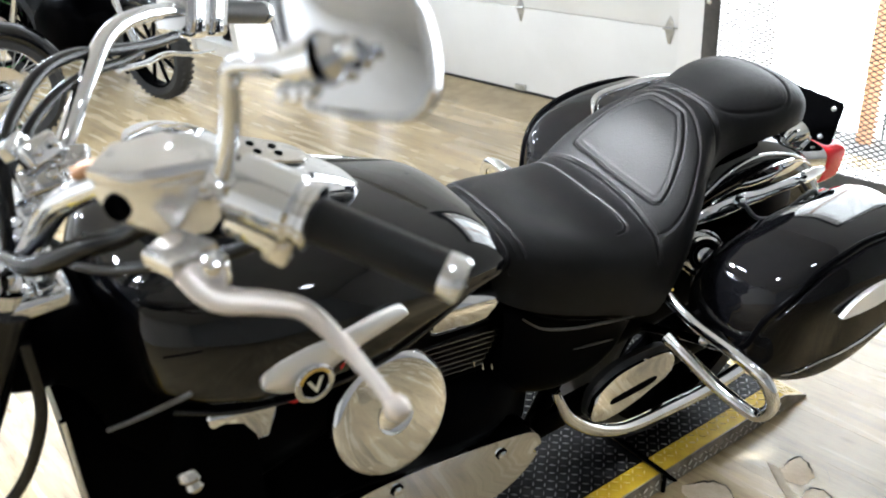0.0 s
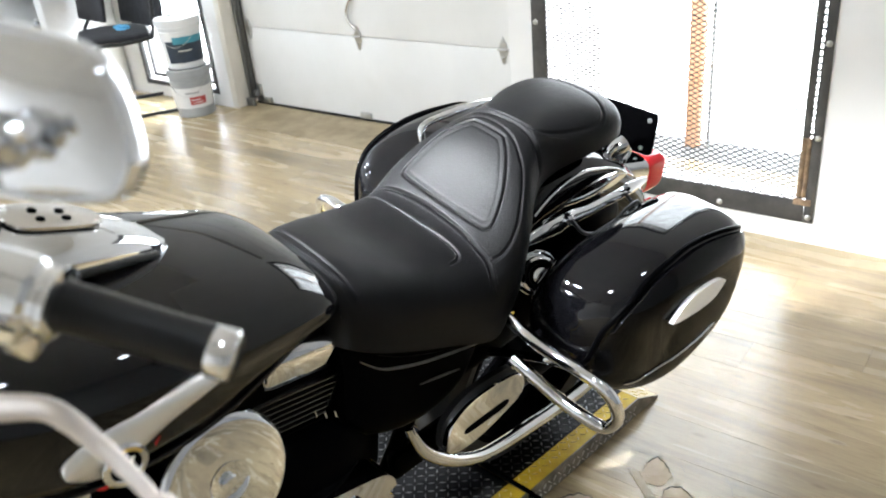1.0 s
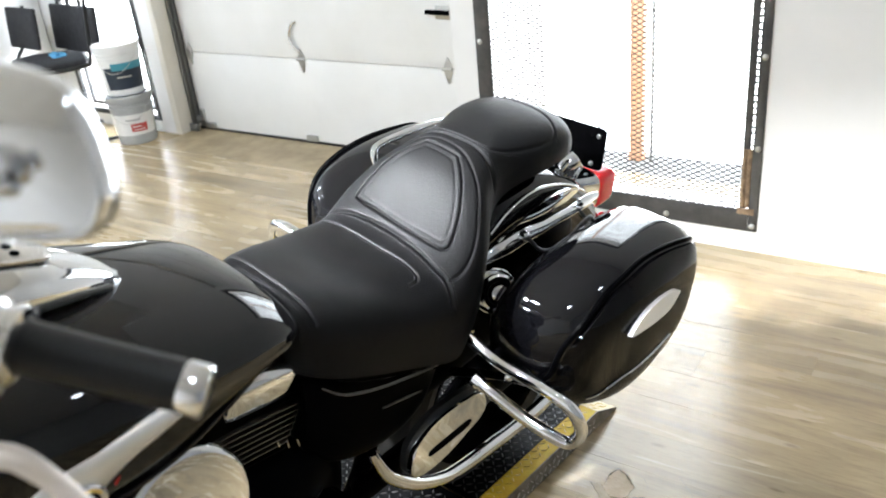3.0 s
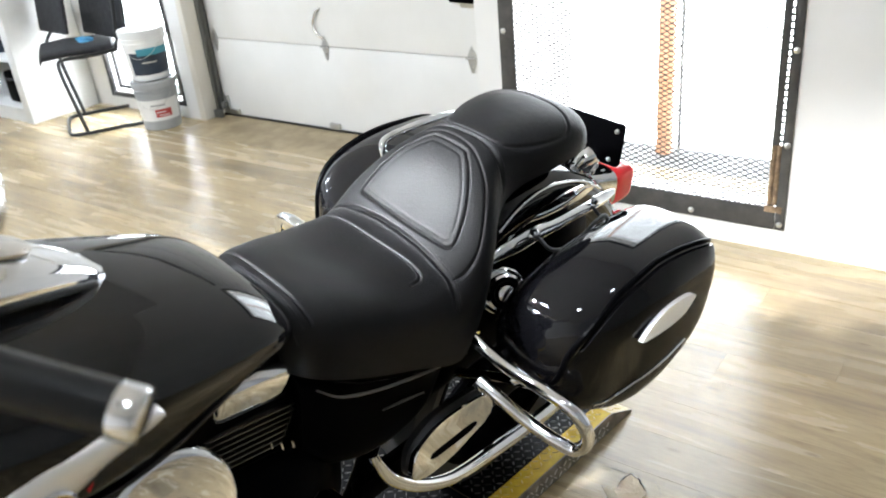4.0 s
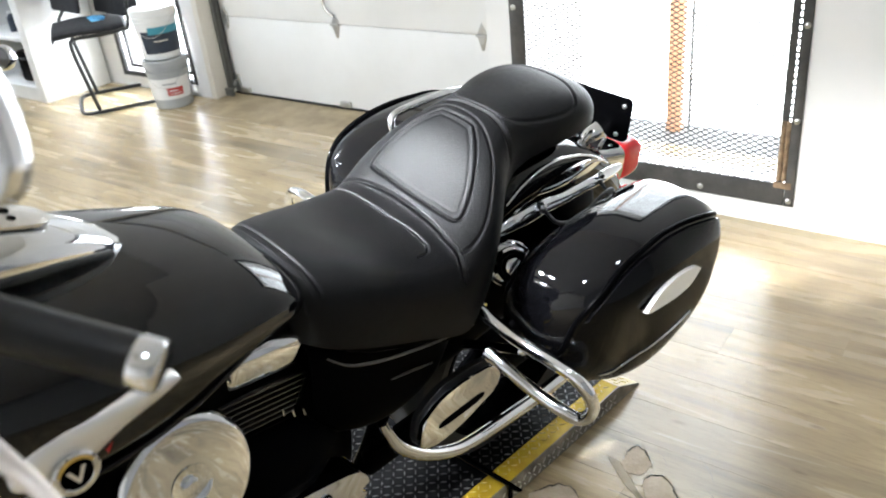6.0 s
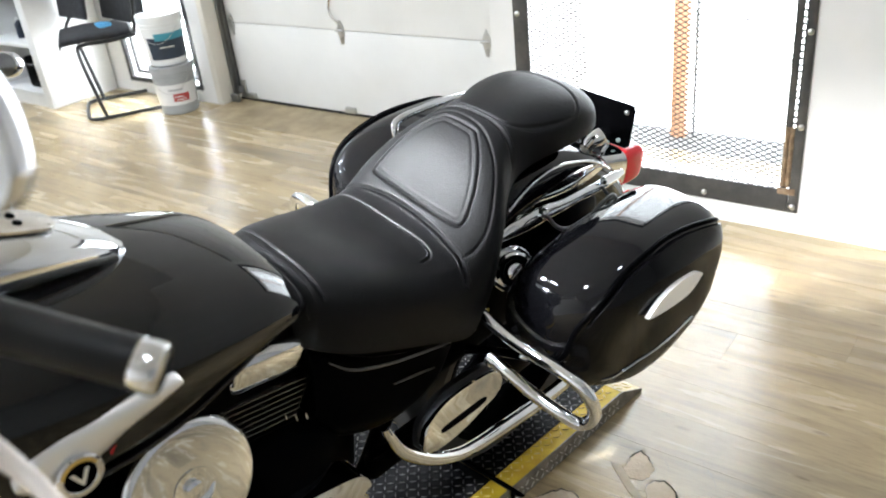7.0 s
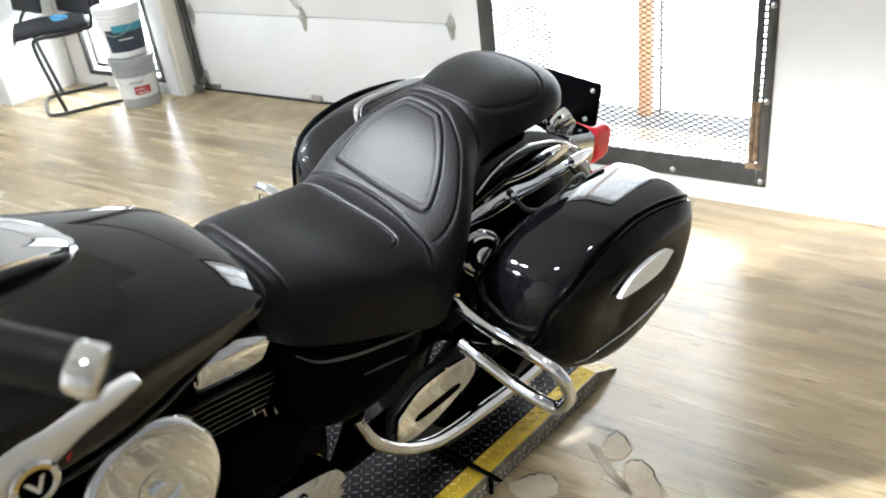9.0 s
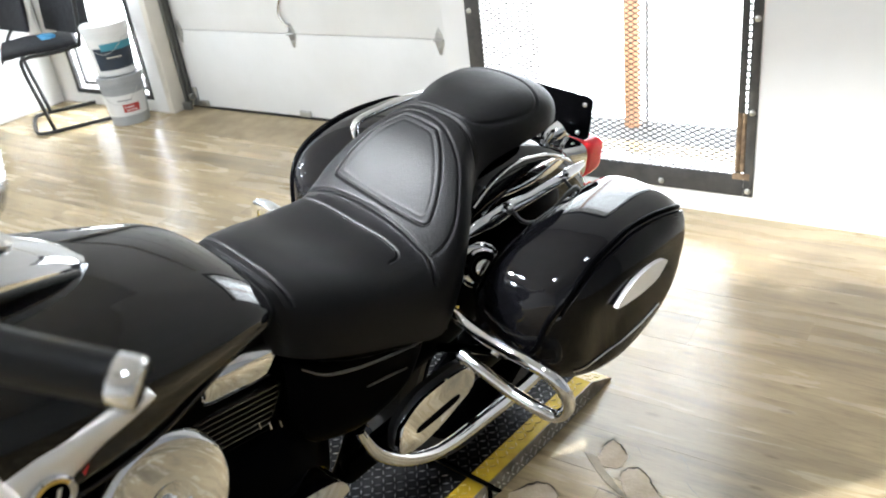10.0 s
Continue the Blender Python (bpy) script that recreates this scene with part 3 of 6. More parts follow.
# ---- black cantilever chairs ----
def chair(at, label):
    c = thing("chair", at, label, "chair", "black visitor chairs")
    for s in (-1, 1):
        x = 0.225 * s
        part("sled_rail", tube([(x, 0.32, 0.012), (x, 0.1, 0.012), (x, -0.1, 0.012), (x * 0.85, -0.185, 0.012), (0, -0.2, 0.012)], 0.0105, 10, 5), TUBE_BLACK, c)
        part("front_leg", tube([(x * 0.96, -0.1, 0.02), (x, -0.12, 0.15), (x, -0.15, 0.38), (x, -0.12, 0.425), (x, 0.0, 0.425), (x, 0.13, 0.435), (x, 0.17, 0.48), (x, 0.22, 0.85)], 0.0105, 10, 5), TUBE_BLACK, c)
    part("rear_bar", tube([(-0.225, 0.32, 0.012), (0.225, 0.32, 0.012)], 0.0105, 10, 1), TUBE_BLACK, c)
    rings = []
    for y, w, z in ((-0.24, 0.19, 0.435), (-0.225, 0.215, 0.462), (-0.1, 0.222, 0.47), (0.05, 0.222, 0.464), (0.14, 0.215, 0.467), (0.16, 0.19, 0.452)):
        rings.append([V(w * (abs(math.cos(a)) ** 0.35) * (1 if math.cos(a) > 0 else -1), y, z - 0.018 + 0.022 * (abs(math.sin(a)) ** 0.6) * (1 if math.sin(a) > 0 else -1)) for a in (2 * math.pi * k / 24 for k in range(24))])
    part("seat", skin(rings), FABRIC, c, "dark grey upholstered seat")
    rings = []
    for z, y in ((0.5, 0.17), (0.52, 0.175), (0.7, 0.2), (0.87, 0.22), (0.885, 0.222)):
        w = 0.222 if 0.51 < z < 0.88 else 0.2
        rings.append([V(w * (abs(math.cos(a)) ** 0.3) * (1 if math.cos(a) > 0 else -1), y + 0.014 * math.sin(a), z) for a in (2 * math.pi * k / 24 for k in range(24))])
    part("backrest", skin(rings), FABRIC, c, "black mesh backrest")
    return c


seat_by_window = chair(pose(-4.68, 2.42, 0.001, 0, 0, -31) @ Matrix.Scale(1.1, 4), "black cantilever chair with a grey seat, by the window")
for ob in [c for c in seat_by_window.children if c.name.startswith("backrest")]:
    bpy.data.objects.remove(ob)


def panel_between(name, a, b, z0, z1, label, lean=0.03):
    """An upholstered panel that stands between two places on the floor plan."""
    to_chair = seat_by_window.matrix_world.inverted()
    run = V(b[0] - a[0], b[1] - a[1], 0)
    out = V(-run.y, run.x, 0).normalized()
    rings = []
    for z, grow in ((z0, 0.6), (z0 + 0.012, 1.0), ((z0 + z1) / 2, 1.15), (z1 - 0.012, 1.0), (z1, 0.6)):
        mid = V((a[0] + b[0]) / 2, (a[1] + b[1]) / 2, z) + out * lean * (z - z0) / (z1 - z0)
        rings.append([to_chair @ (mid + run * 0.5 * abs(math.cos(q)) ** 0.2 * math.copysign(1, math.cos(q)) + out * 0.016 * grow * abs(math.sin(q)) ** 0.6 * math.copysign(1, math.sin(q))) for q in (2 * math.pi * k / 28 for k in range(28))])
    return part(name, skin(rings), FABRIC, seat_by_window, label)


panel_between("backrest", (-4.9, 2.58), (-4.33, 2.5), 0.53, 0.8, "black upholstered backrest")
panel_between("side_panel", (-5.09, 2.4), (-4.72, 2.36), 0.57, 0.81, "dark blue-black side panel")
part("panel_tube", tube([(-0.225, -0.2, 0.43), (-0.3, -0.19, 0.46), (-0.36, -0.12, 0.56), (-0.39, -0.1, 0.72)], 0.0105, 10, 4), TUBE_BLACK, seat_by_window)
cloth = bmesh.new()
bmesh.ops.create_icosphere(cloth, subdivisions=3, radius=0.045)
for v in cloth.verts:
    v.co *= 0.7 + 0.9 * noise.noise(v.co * 28)
    v.co.z *= 0.6
solid("cloth", cloth, BLUE_CLOTH, "crumpled blue cloth on the chair seat", "cloth", pose(-4.66, 2.42, 0.526))

# ---- low platform under the motorcycle ----
YAW = -8.0
HERE = pose(-0.7665, 0, 0, 0, 0, YAW)
LX0, LX1, LH, HINGE, TIP = -0.52, 0.032, 0.055, 0.738, 1.295
lift = thing("motorcycle_platform", HERE, "low tread-plate platform with black and yellow paint and a ramp end", "platform")


def deck(y0, y1, z0, z1, x0, x1, thick):
    bm = bmesh.new()
    a = [bm.verts.new(p) for p in ((x0, y0, z0), (x1, y0, z0), (x1, y1, z1), (x0, y1, z1))]
    b = [bm.verts.new((v.co.x, v.co.y, v.co.z - thick)) for v in a]
    bm.faces.new(a), bm.faces.new(b[::-1])
    for i in range(4):
        bm.faces.new((a[i], a[(i + 1) % 4], b[(i + 1) % 4], b[i]))
    return bm


YEL = LX1 - 0.055
part("deck", deck(-1.5, HINGE - 0.006, LH, LH, LX0 + 0.056, YEL, 0.004), PLATE_BLACK, lift, "black painted tread plate", False)
edge = part("yellow_stripe", deck(-1.5, HINGE - 0.006, LH, LH, YEL + 0.0005, LX1 - 0.003, 0.004), PLATE_YELLOW, lift, "yellow painted tread plate edge", False)
part("yellow_stripe", deck(-1.5, HINGE - 0.006, LH, LH, LX0 + 0.003, LX0 + 0.055, 0.004), PLATE_YELLOW, lift, "yellow painted tread plate edge", False)
SLOPE = 1.2
ramp_deck = part("ramp_deck", deck(HINGE + 0.006, SLOPE, LH, LH * 0.93, LX0 + 0.056, YEL, 0.004), PLATE_BLACK, lift, "black painted tread plate ramp", False)
part("yellow_stripe", deck(HINGE + 0.006, SLOPE, LH, LH * 0.93, YEL + 0.0005, LX1 - 0.003, 0.004), PLATE_YELLOW, lift, "yellow painted tread plate edge", False)
part("yellow_stripe", deck(HINGE + 0.006, SLOPE, LH, LH * 0.93, LX0 + 0.003, LX0 + 0.055, 0.004), PLATE_YELLOW, lift, "yellow painted tread plate edge", False)
part("ramp_lip", deck(SLOPE + 0.001, TIP, LH * 0.93, 0.006, LX0 + 0.003, LX1 - 0.003, 0.004), PLATE_WORN, lift, "worn pale yellow ramp lip", False)
for s, x in ((1, LX1), (-1, LX0)):
    bm = bmesh.new()
    for y0, y1 in ((-1.5, HINGE - 0.004), (HINGE + 0.004, SLOPE)):
        box((x - 0.0025, y0, 0.0005), (x + 0.0005, y1, LH if y1 < SLOPE else LH * 0.96), bm=bm)
    slab([(SLOPE, 0.0005), (TIP, 0.0005), (TIP, 0.007), (SLOPE, LH * 0.95)], 0.003, Matrix(((0, 0, 1, x - 0.0025), (1, 0, 0, 0), (0, 1, 0, 0), (0, 0, 0, 1))), bm=bm)
    part("side_plate", bm, PLATE_STEEL, lift, "bare steel tread-plate side", False)


def lugs(y0, y1, x0, x1, place, pitch=0.019):
    """Raised tread lugs, every second one turned."""
    bm = bmesh.new()
    rows, cols = int((y1 - y0) / pitch), int((x1 - x0) / pitch)
    for i in range(rows):
        for j in range(cols):
            turn = radians(45 if (i + j) % 2 else -45)
            cx, cy = x0 + (j + 0.5) * pitch, y0 + (i + 0.5) * pitch
            c, s = math.cos(turn), math.sin(turn)
            base = [place(cx + c * u - s * v, cy + s * u + c * v, 0.0002) for u, v in ((-0.0082, 0), (0, -0.0019), (0.0082, 0), (0, 0.0019))]
            top = [place(cx + c * u - s * v, cy + s * u + c * v, 0.0026) for u, v in ((-0.007, 0), (0, -0.0009), (0.007, 0), (0, 0.0009))]
            b, t = [bm.verts.new(p) for p in base], [bm.verts.new(p) for p in top]
            bm.faces.new(t)
            for k in range(4):
                bm.faces.new((b[k], b[(k + 1) % 4], t[(k + 1) % 4], t[k]))
    return bm


def on_deck(x, y, h):
    return V(x, y, (LH if y < HINGE else LH - LH * 0.07 * (y - HINGE) / (SLOPE - HINGE)) + h)


def on_side(x, y, h):
    return V(LX1 + 0.0005 + h, y, x)


def on_lip(x, y, h):
    return V(x, y, LH * 0.93 + (0.006 - LH * 0.93) * (y - SLOPE) / (TIP - SLOPE) + h)


for where, y0, y1, x0, x1, place, mat in (("black", -0.5, HINGE - 0.01, LX0 + 0.06, YEL, on_deck, LUG_BLACK), ("black", HINGE + 0.01, SLOPE, LX0 + 0.06, YEL, on_deck, LUG_BLACK),
                                          ("yellow", -0.5, HINGE - 0.01, YEL, LX1 - 0.004, on_deck, LUG_YELLOW), ("yellow", HINGE + 0.01, SLOPE, YEL, LX1 - 0.004, on_deck, LUG_YELLOW),
                                          ("lip", SLOPE + 0.004, TIP - 0.004, LX0 + 0.01, LX1 - 0.004, on_lip, LUG_YELLOW), ("side", -0.2, SLOPE - 0.01, 0.003, LH, on_side, STUDS)):
    tagged(part("tread_relief", lugs(y0, y1, x0, x1, place), mat, lift, smooth=False), kind="stuff")
part("hinge_rod", tube([(LX0 + 0.02, HINGE, LH + 0.004), (LX1 + 0.004, HINGE, LH + 0.004), (LX1 + 0.008, HINGE, LH - 0.004), (LX1 + 0.008, HINGE - 0.003, 0.004)], 0.0055, 8, 2), SATIN, lift, "black hinge rod across the deck")

# ---- torn floor patches beside the platform ----
def flat_strip(points, widths, h):
    """A thin strip on the floor whose width varies along it."""
    line = spline(points, 6)
    bm = bmesh.new()
    rows = []
    for k, p in enumerate(line):
        d = (line[min(k + 1, len(line) - 1)] - line[max(k - 1, 0)]).normalized()
        side = V(-d.y, d.x, 0)
        f = k / (len(line) - 1)
        w = along([(j / (len(widths) - 1), q) for j, q in enumerate(widths)], f) * (1.2 + 1.1 * abs(noise.noise(p * 90)))
        j = V(noise.noise(p * 60), noise.noise(p * 60 + V(5, 0, 0)), 0) * 0.003
        rows.append([bm.verts.new(p + j + side * w + V(0, 0, h)), bm.verts.new(p + j - side * w + V(0, 0, h))])
    for a, b in zip(rows, rows[1:]):
        bm.faces.new((a[0], a[1], b[1], b[0]))
    bmesh.ops.solidify(bm, geom=bm.faces[:], thickness=0.0005)
    return bm


def torn_outline(points, seed, rough=0.0055):
    """A closed ragged outline through a few corners."""
    out = []
    for x, y in curve2(points, 7):
        p = V(x, y, seed) * 70
        out.append((x + rough * noise.noise(p) + 0.4 * rough * noise.noise(p * 4), y + rough * noise.noise(p + V(9, 0, 0)) + 0.4 * rough * noise.noise(p * 4 + V(3, 0, 0))))
    return out


TEARS = (
    (((-0.457, 0.966), (-0.466, 1.018), (-0.455, 1.046), (-0.429, 1.036), (-0.399, 1.006), (-0.4, 0.969), (-0.422, 0.953)), 1, 4),
    (((-0.388, 0.933), (-0.392, 0.96), (-0.368, 0.978), (-0.334, 0.964), (-0.301, 0.93), (-0.267, 0.895), (-0.262, 0.85), (-0.31, 0.835), (-0.345, 0.872), (-0.37, 0.905)), 0, 5),
    (((-0.6, 0.765), (-0.592, 0.79), (-0.56, 0.833), (-0.522, 0.833), (-0.496, 0.813), (-0.5, 0.77), (-0.55, 0.735)), 1, 4),
)
for k, (corners, first, last) in enumerate(TEARS):
    tear = thing("torn_patch", pose(0, 0, 0.0002), "torn patch in the vinyl floor showing brown subfloor", "floor damage", "torn floor patches")
    ring = torn_outline(corners, 2.3 * k)
    part("bare_patch", slab(ring, 0.0006, pose(0, 0, 0), 0), SUBFLOOR, tear, smooth=False)
    # This dark strip stands in for the shadow of the lifted vinyl edge.
    rim = [V(x + 0.0012, y + 0.0016, 0) for x, y in ring[first * 7 - 4 if first else 0:last * 7 + 4]]
    part("torn_rim_shade", flat_strip(rim, (0.0003, 0.0012, 0.0019, 0.0011, 0.0016, 0.0007, 0.0002), 0.0008), TORN_SHADE, tear, "ragged rim with the lifted vinyl's shadow drawn dark", False)
    low = [V(x, y, 0) for x, y in ring[last * 7 + 6::3]]
    if len(low) > 3:
        part("torn_rim_shade", flat_strip(low, (0.0003, 0.0005, 0.0004, 0.0002), 0.0008), TORN_SHADE, tear, "faint torn rim", False)
flap = bmesh.new()
fan = [((-0.5, 0.978), 0.0004), ((-0.472, 0.978), 0.002), ((-0.43, 0.942), 0.0022), ((-0.385, 0.904), 0.0026), ((-0.338, 0.871), 0.001), ((-0.38, 0.885), 0.0008), ((-0.42, 0.908), 0.0006), ((-0.457, 0.938), 0.0005)]
upper = [flap.verts.new((x, y, z + 0.0012)) for (x, y), z in fan]
lower = [flap.verts.new((x, y, z)) for (x, y), z in fan]
for i, j in ((0, 7), (1, 6), (2, 5)):
    for face in ((i, i + 1, j - 1, j),) if i + 1 < j - 1 else ():
        flap.faces.new([upper[q] for q in face]), flap.faces.new([lower[q] for q in face[::-1]])
flap.faces.new([upper[q] for q in (3, 4, 5)][:3]), flap.faces.new([lower[q] for q in (5, 4, 3)])
for i in range(8):
    flap.faces.new((upper[i], lower[i], lower[(i + 1) % 8], upper[(i + 1) % 8]))
solid("vinyl_flap", flap, CURL, "pale flap of torn vinyl curling off the floor", "floor damage")
for line, w in ((((-0.454, 0.878), (-0.418, 0.881), (-0.382, 0.878), (-0.338, 0.869)), (0.0003, 0.0008, 0.001, 0.0004)),
                (((-0.257, 0.993), (-0.22, 0.962), (-0.192, 0.938)), (0.0002, 0.0006, 0.0002)),
                (((-0.53, 1.04), (-0.51, 1.045), (-0.486, 1.048), (-0.46, 1.049)), (0.0002, 0.0006, 0.0007, 0.0004)),
                (((-0.41, 1.06), (-0.385, 1.045), (-0.362, 1.012)), (0.0002, 0.0004, 0.0002)),
                (((-0.31, 1.09), (-0.27, 1.05), (-0.245, 1.01)), (0.0002, 0.0004, 0.0002))):
    solid("floor_crack", flat_strip([V(x, y, 0) for x, y in line], w, 0.0009), TORN_SHADE, "thin dark crack in the lifting vinyl floor", "floor damage", group="floor cracks", smooth=False)

# ---- the motorcycle; x to its left, y to its rear, z up from its wheels ----
LEAN = 11.0
bike = thing("motorcycle", HERE @ pose(-0.156, 0, 0.048) @ pose(0, 0, 0, 0, LEAN, 0), "black touring cruiser motorcycle with chrome trim, standing on the platform", "motorcycle")


def super_ring(cx, hw, zlo, zhi, y, power=3.0, n=40):
    cz, hh = (zlo + zhi) / 2, (zhi - zlo) / 2
    e = 2 / power
    return [V(cx + hw * abs(math.cos(a)) ** e * math.copysign(1, math.cos(a)), y, cz + hh * abs(math.sin(a)) ** e * math.copysign(1, math.sin(a))) for a in (2 * math.pi * (k + 0.5) / n for k in range(n))]


def body(rows, power=3.0, n=40, steps=5):
    """Loft along y; rows of y, centre x, half width, low z, high z."""
    fine = spline_rows(rows, steps)
    return skin([super_ring(cx, hw, lo, hi, y, power, n) for y, cx, hw, lo, hi in fine])


def spline_rows(rows, steps):
    ys = []
    for a, b in zip(rows, rows[1:]):
        ys += [a[0] + (b[0] - a[0]) * k / steps for k in range(steps)]
    ys.append(rows[-1][0])
    return [(y, *(along([(r[0], r[i]) for r in rows], y) for i in range(1, 5))) for y in ys]


# seat: driver's pan, raised bolster and passenger pad, with stitched grooves
S_Z = ((0.233, 0.838), (0.265, 0.858), (0.33, 0.847), (0.43, 0.822), (0.52, 0.812), (0.555, 0.818), (0.6, 0.85), (0.66, 0.905), (0.71, 0.935), (0.76, 0.942), (0.85, 0.945), (0.93, 0.94), (0.99, 0.925), (1.03, 0.9))
S_W = ((0.233, 0.06), (0.242, 0.095), (0.27, 0.128), (0.33, 0.155), (0.43, 0.178), (0.53, 0.192), (0.6, 0.184), (0.66, 0.15), (0.72, 0.108), (0.77, 0.103), (0.85, 0.121), (0.92, 0.125), (0.97, 0.11), (1.01, 0.076), (1.03, 0.045))
S_B = ((0.233, 0.74), (0.3, 0.715), (0.45, 0.668), (0.54, 0.64), (0.575, 0.675), (0.61, 0.725), (0.65, 0.77), (0.7, 0.808), (0.75, 0.845), (0.85, 0.872), (0.95, 0.878), (1.03, 0.865))


GROOVES = [
    (curve2(((-0.114, 0.594), (-0.1, 0.582), (-0.04, 0.575), (0.04, 0.57), (0.098, 0.571), (0.116, 0.577), (0.119, 0.592), (0.102, 0.63), (0.074, 0.666), (0.044, 0.692), (0.028, 0.699), (-0.034, 0.702), (-0.052, 0.696), (-0.084, 0.664), (-0.107, 0.624))), 0.002, 0.0036),
    (curve2(((-0.101, 0.598), (-0.09, 0.59), (-0.036, 0.583), (0.036, 0.579), (0.09, 0.58), (0.104, 0.584), (0.106, 0.595), (0.091, 0.626), (0.065, 0.658), (0.038, 0.682), (0.024, 0.688), (-0.03, 0.691), (-0.044, 0.686), (-0.074, 0.656), (-0.095, 0.62))), 0.0022, 0.0008),
    (curve2(((-0.2, 0.556), (-0.092, 0.557), (-0.01, 0.558), (0.077, 0.551), (0.125, 0.546), (0.151, 0.546), (0.18, 0.536)), 8, False), 0.0028, 0.005),
    (curve2(((-0.15, 0.528), (-0.085, 0.522), (0.012, 0.518), (0.069, 0.516), (0.108, 0.511), (0.12, 0.504), (0.125, 0.495), (0.126, 0.476)), 8, False), 0.002, 0.0026),
    (curve2(((-0.06, 0.752), (-0.094, 0.803), (-0.11, 0.866), (-0.102, 0.908), (-0.06, 0.935), (0.0, 0.943), (0.06, 0.935), (0.104, 0.908), (0.111, 0.866), (0.094, 0.803), (0.062, 0.752), (0.0, 0.745))), 0.0028, 0.0027),
    (curve2(((-0.16, 0.72), (-0.05, 0.732), (0.009, 0.735), (0.06, 0.733), (0.16, 0.72)), 8, False), 0.004, 0.0042),
    (curve2(((-0.12, 0.284), (-0.06, 0.278), (0.0, 0.276), (0.06, 0.276), (0.12, 0.28)), 8, False), 0.0024, 0.0032),
    (curve2(((0.151, 0.546), (0.16, 0.575), (0.155, 0.61), (0.128, 0.65), (0.094, 0.682), (0.03, 0.71), (-0.043, 0.713), (-0.1, 0.682), (-0.135, 0.65), (-0.165, 0.6), (-0.165, 0.558)), 8, False), 0.0026, 0.002),
]
GROOVE_SEGS = [([(np.array(a), np.array(b)) for a, b in zip(line, line[1:] + (line[:1] if i in (0, 1, 4) else []))], w, d) for i, (line, w, d) in enumerate(GROOVES)]


def groove_depth(xs, ys):
    total = np.zeros_like(xs)
    for segs, w, d in GROOVE_SEGS:
        best = np.full_like(xs, 9.0)
        for a, b in segs:
            ab = b - a
            t = np.clip(((xs - a[0]) * ab[0] + (ys - a[1]) * ab[1]) / max(ab @ ab, 1e-9), 0, 1)
            best = np.minimum(best, np.hypot(xs - a[0] - t * ab[0], ys - a[1] - t * ab[1]))
        total = np.maximum(total, d * np.exp(-(best / w) ** 2))
    return total


def seat_mesh():
    rows, cols = 560, 360
    ys = np.linspace(0.2331, 1.0299, rows)
    pts = np.zeros((rows, cols, 3))
    for i, y in enumerate(ys):
        zc, hw, zb = along(S_Z, y), along(S_W, y), along(S_B, y)
        a = np.linspace(-math.pi / 2, math.pi / 2, cols)
        e = 2 / 3.1
        x = hw * np.abs(np.sin(a)) ** e * np.sign(np.sin(a))
        z = zb + (zc - zb) * np.abs(np.cos(a)) ** e
        u = np.abs(x) / hw
        # hollow of the driver's pan and soft crown of the pads
        hollow = 0.016 * math.exp(-((y - 0.45) / 0.09) ** 2) - 0.012 * math.exp(-((y - 0.9) / 0.12) ** 2)
        z = z - hollow * (1 - u ** 2) + 0.012 * (u ** 2) * math.exp(-((y - 0.45) / 0.1) ** 2) * np.clip(np.cos(a) * 3, 0, 1)
        pts[i] = np.stack([x, np.full(cols, y), z], 1)
    top = np.clip((pts[:, :, 2] - np.array([along(S_B, y) for y in ys])[:, None]) / 0.03 - 1, 0, 1)
    depth = groove_depth(pts[:, :, 0], pts[:, :, 1]) * top
    du, dv = np.gradient(pts, axis=1), np.gradient(pts, axis=0)
    nrm = np.cross(du, dv)
    nrm /= np.linalg.norm(nrm, axis=2, keepdims=True) + 1e-9
    nrm *= np.sign(nrm[:, :, 2:3] + 1e-6)
    pts = pts - nrm * depth[:, :, None]
    bm = bmesh.new()
    vs = [[bm.verts.new(p) for p in row] for row in pts]
    for a, b in zip(vs, vs[1:]):
        for k in range(cols - 1):
            bm.faces.new((a[k], a[k + 1], b[k + 1], b[k]))
    bm.faces.new(vs[0]), bm.faces.new(vs[-1])
    return bm


seat = part("seat", seat_mesh(), LEATHER, bike, "black leather two-up seat with stitched panels")
part("seat_pan", body([(y, 0, along(S_W, y) * 0.93, along(S_B, y) - 0.03, along(S_B, y) + 0.01) for y in (0.24, 0.35, 0.45, 0.54, 0.6)], 4, 24, 2), SATIN, seat)

# A metal bead takes the place of the glint on the seat's lower lip.
part("seat_lip_glint", tube([(0.158, 0.252, 0.735), (0.165, 0.285, 0.705), (0.17, 0.322, 0.688), (0.174, 0.37, 0.672), (0.176, 0.423, 0.658), (0.178, 0.47, 0.647), (0.178, 0.521, 0.636), (0.174, 0.575, 0.622)], [0.0014, 0.002, 0.0026, 0.0023, 0.0026, 0.0022, 0.002, 0.0013], 8, 4), FIN, seat, "thin metal bead drawn for the glint under the seat")



def seat_top(x, y):
    """Height of the seat's upper face, grooves aside."""
    hw, zc, zb = along(S_W, y), along(S_Z, y), along(S_B, y)
    u = min(abs(x) / hw, 0.98)
    c = math.sqrt(1 - min(u ** 3.1, 0.999))
    hollow = 0.016 * math.exp(-((y - 0.45) / 0.09) ** 2) - 0.012 * math.exp(-((y - 0.9) / 0.12) ** 2)
    return zb + (zc - zb) * c ** (2 / 3.1) - hollow * (1 - u ** 2) + 0.012 * u ** 2 * math.exp(-((y - 0.45) / 0.1) ** 2) * min(1, c * 3)


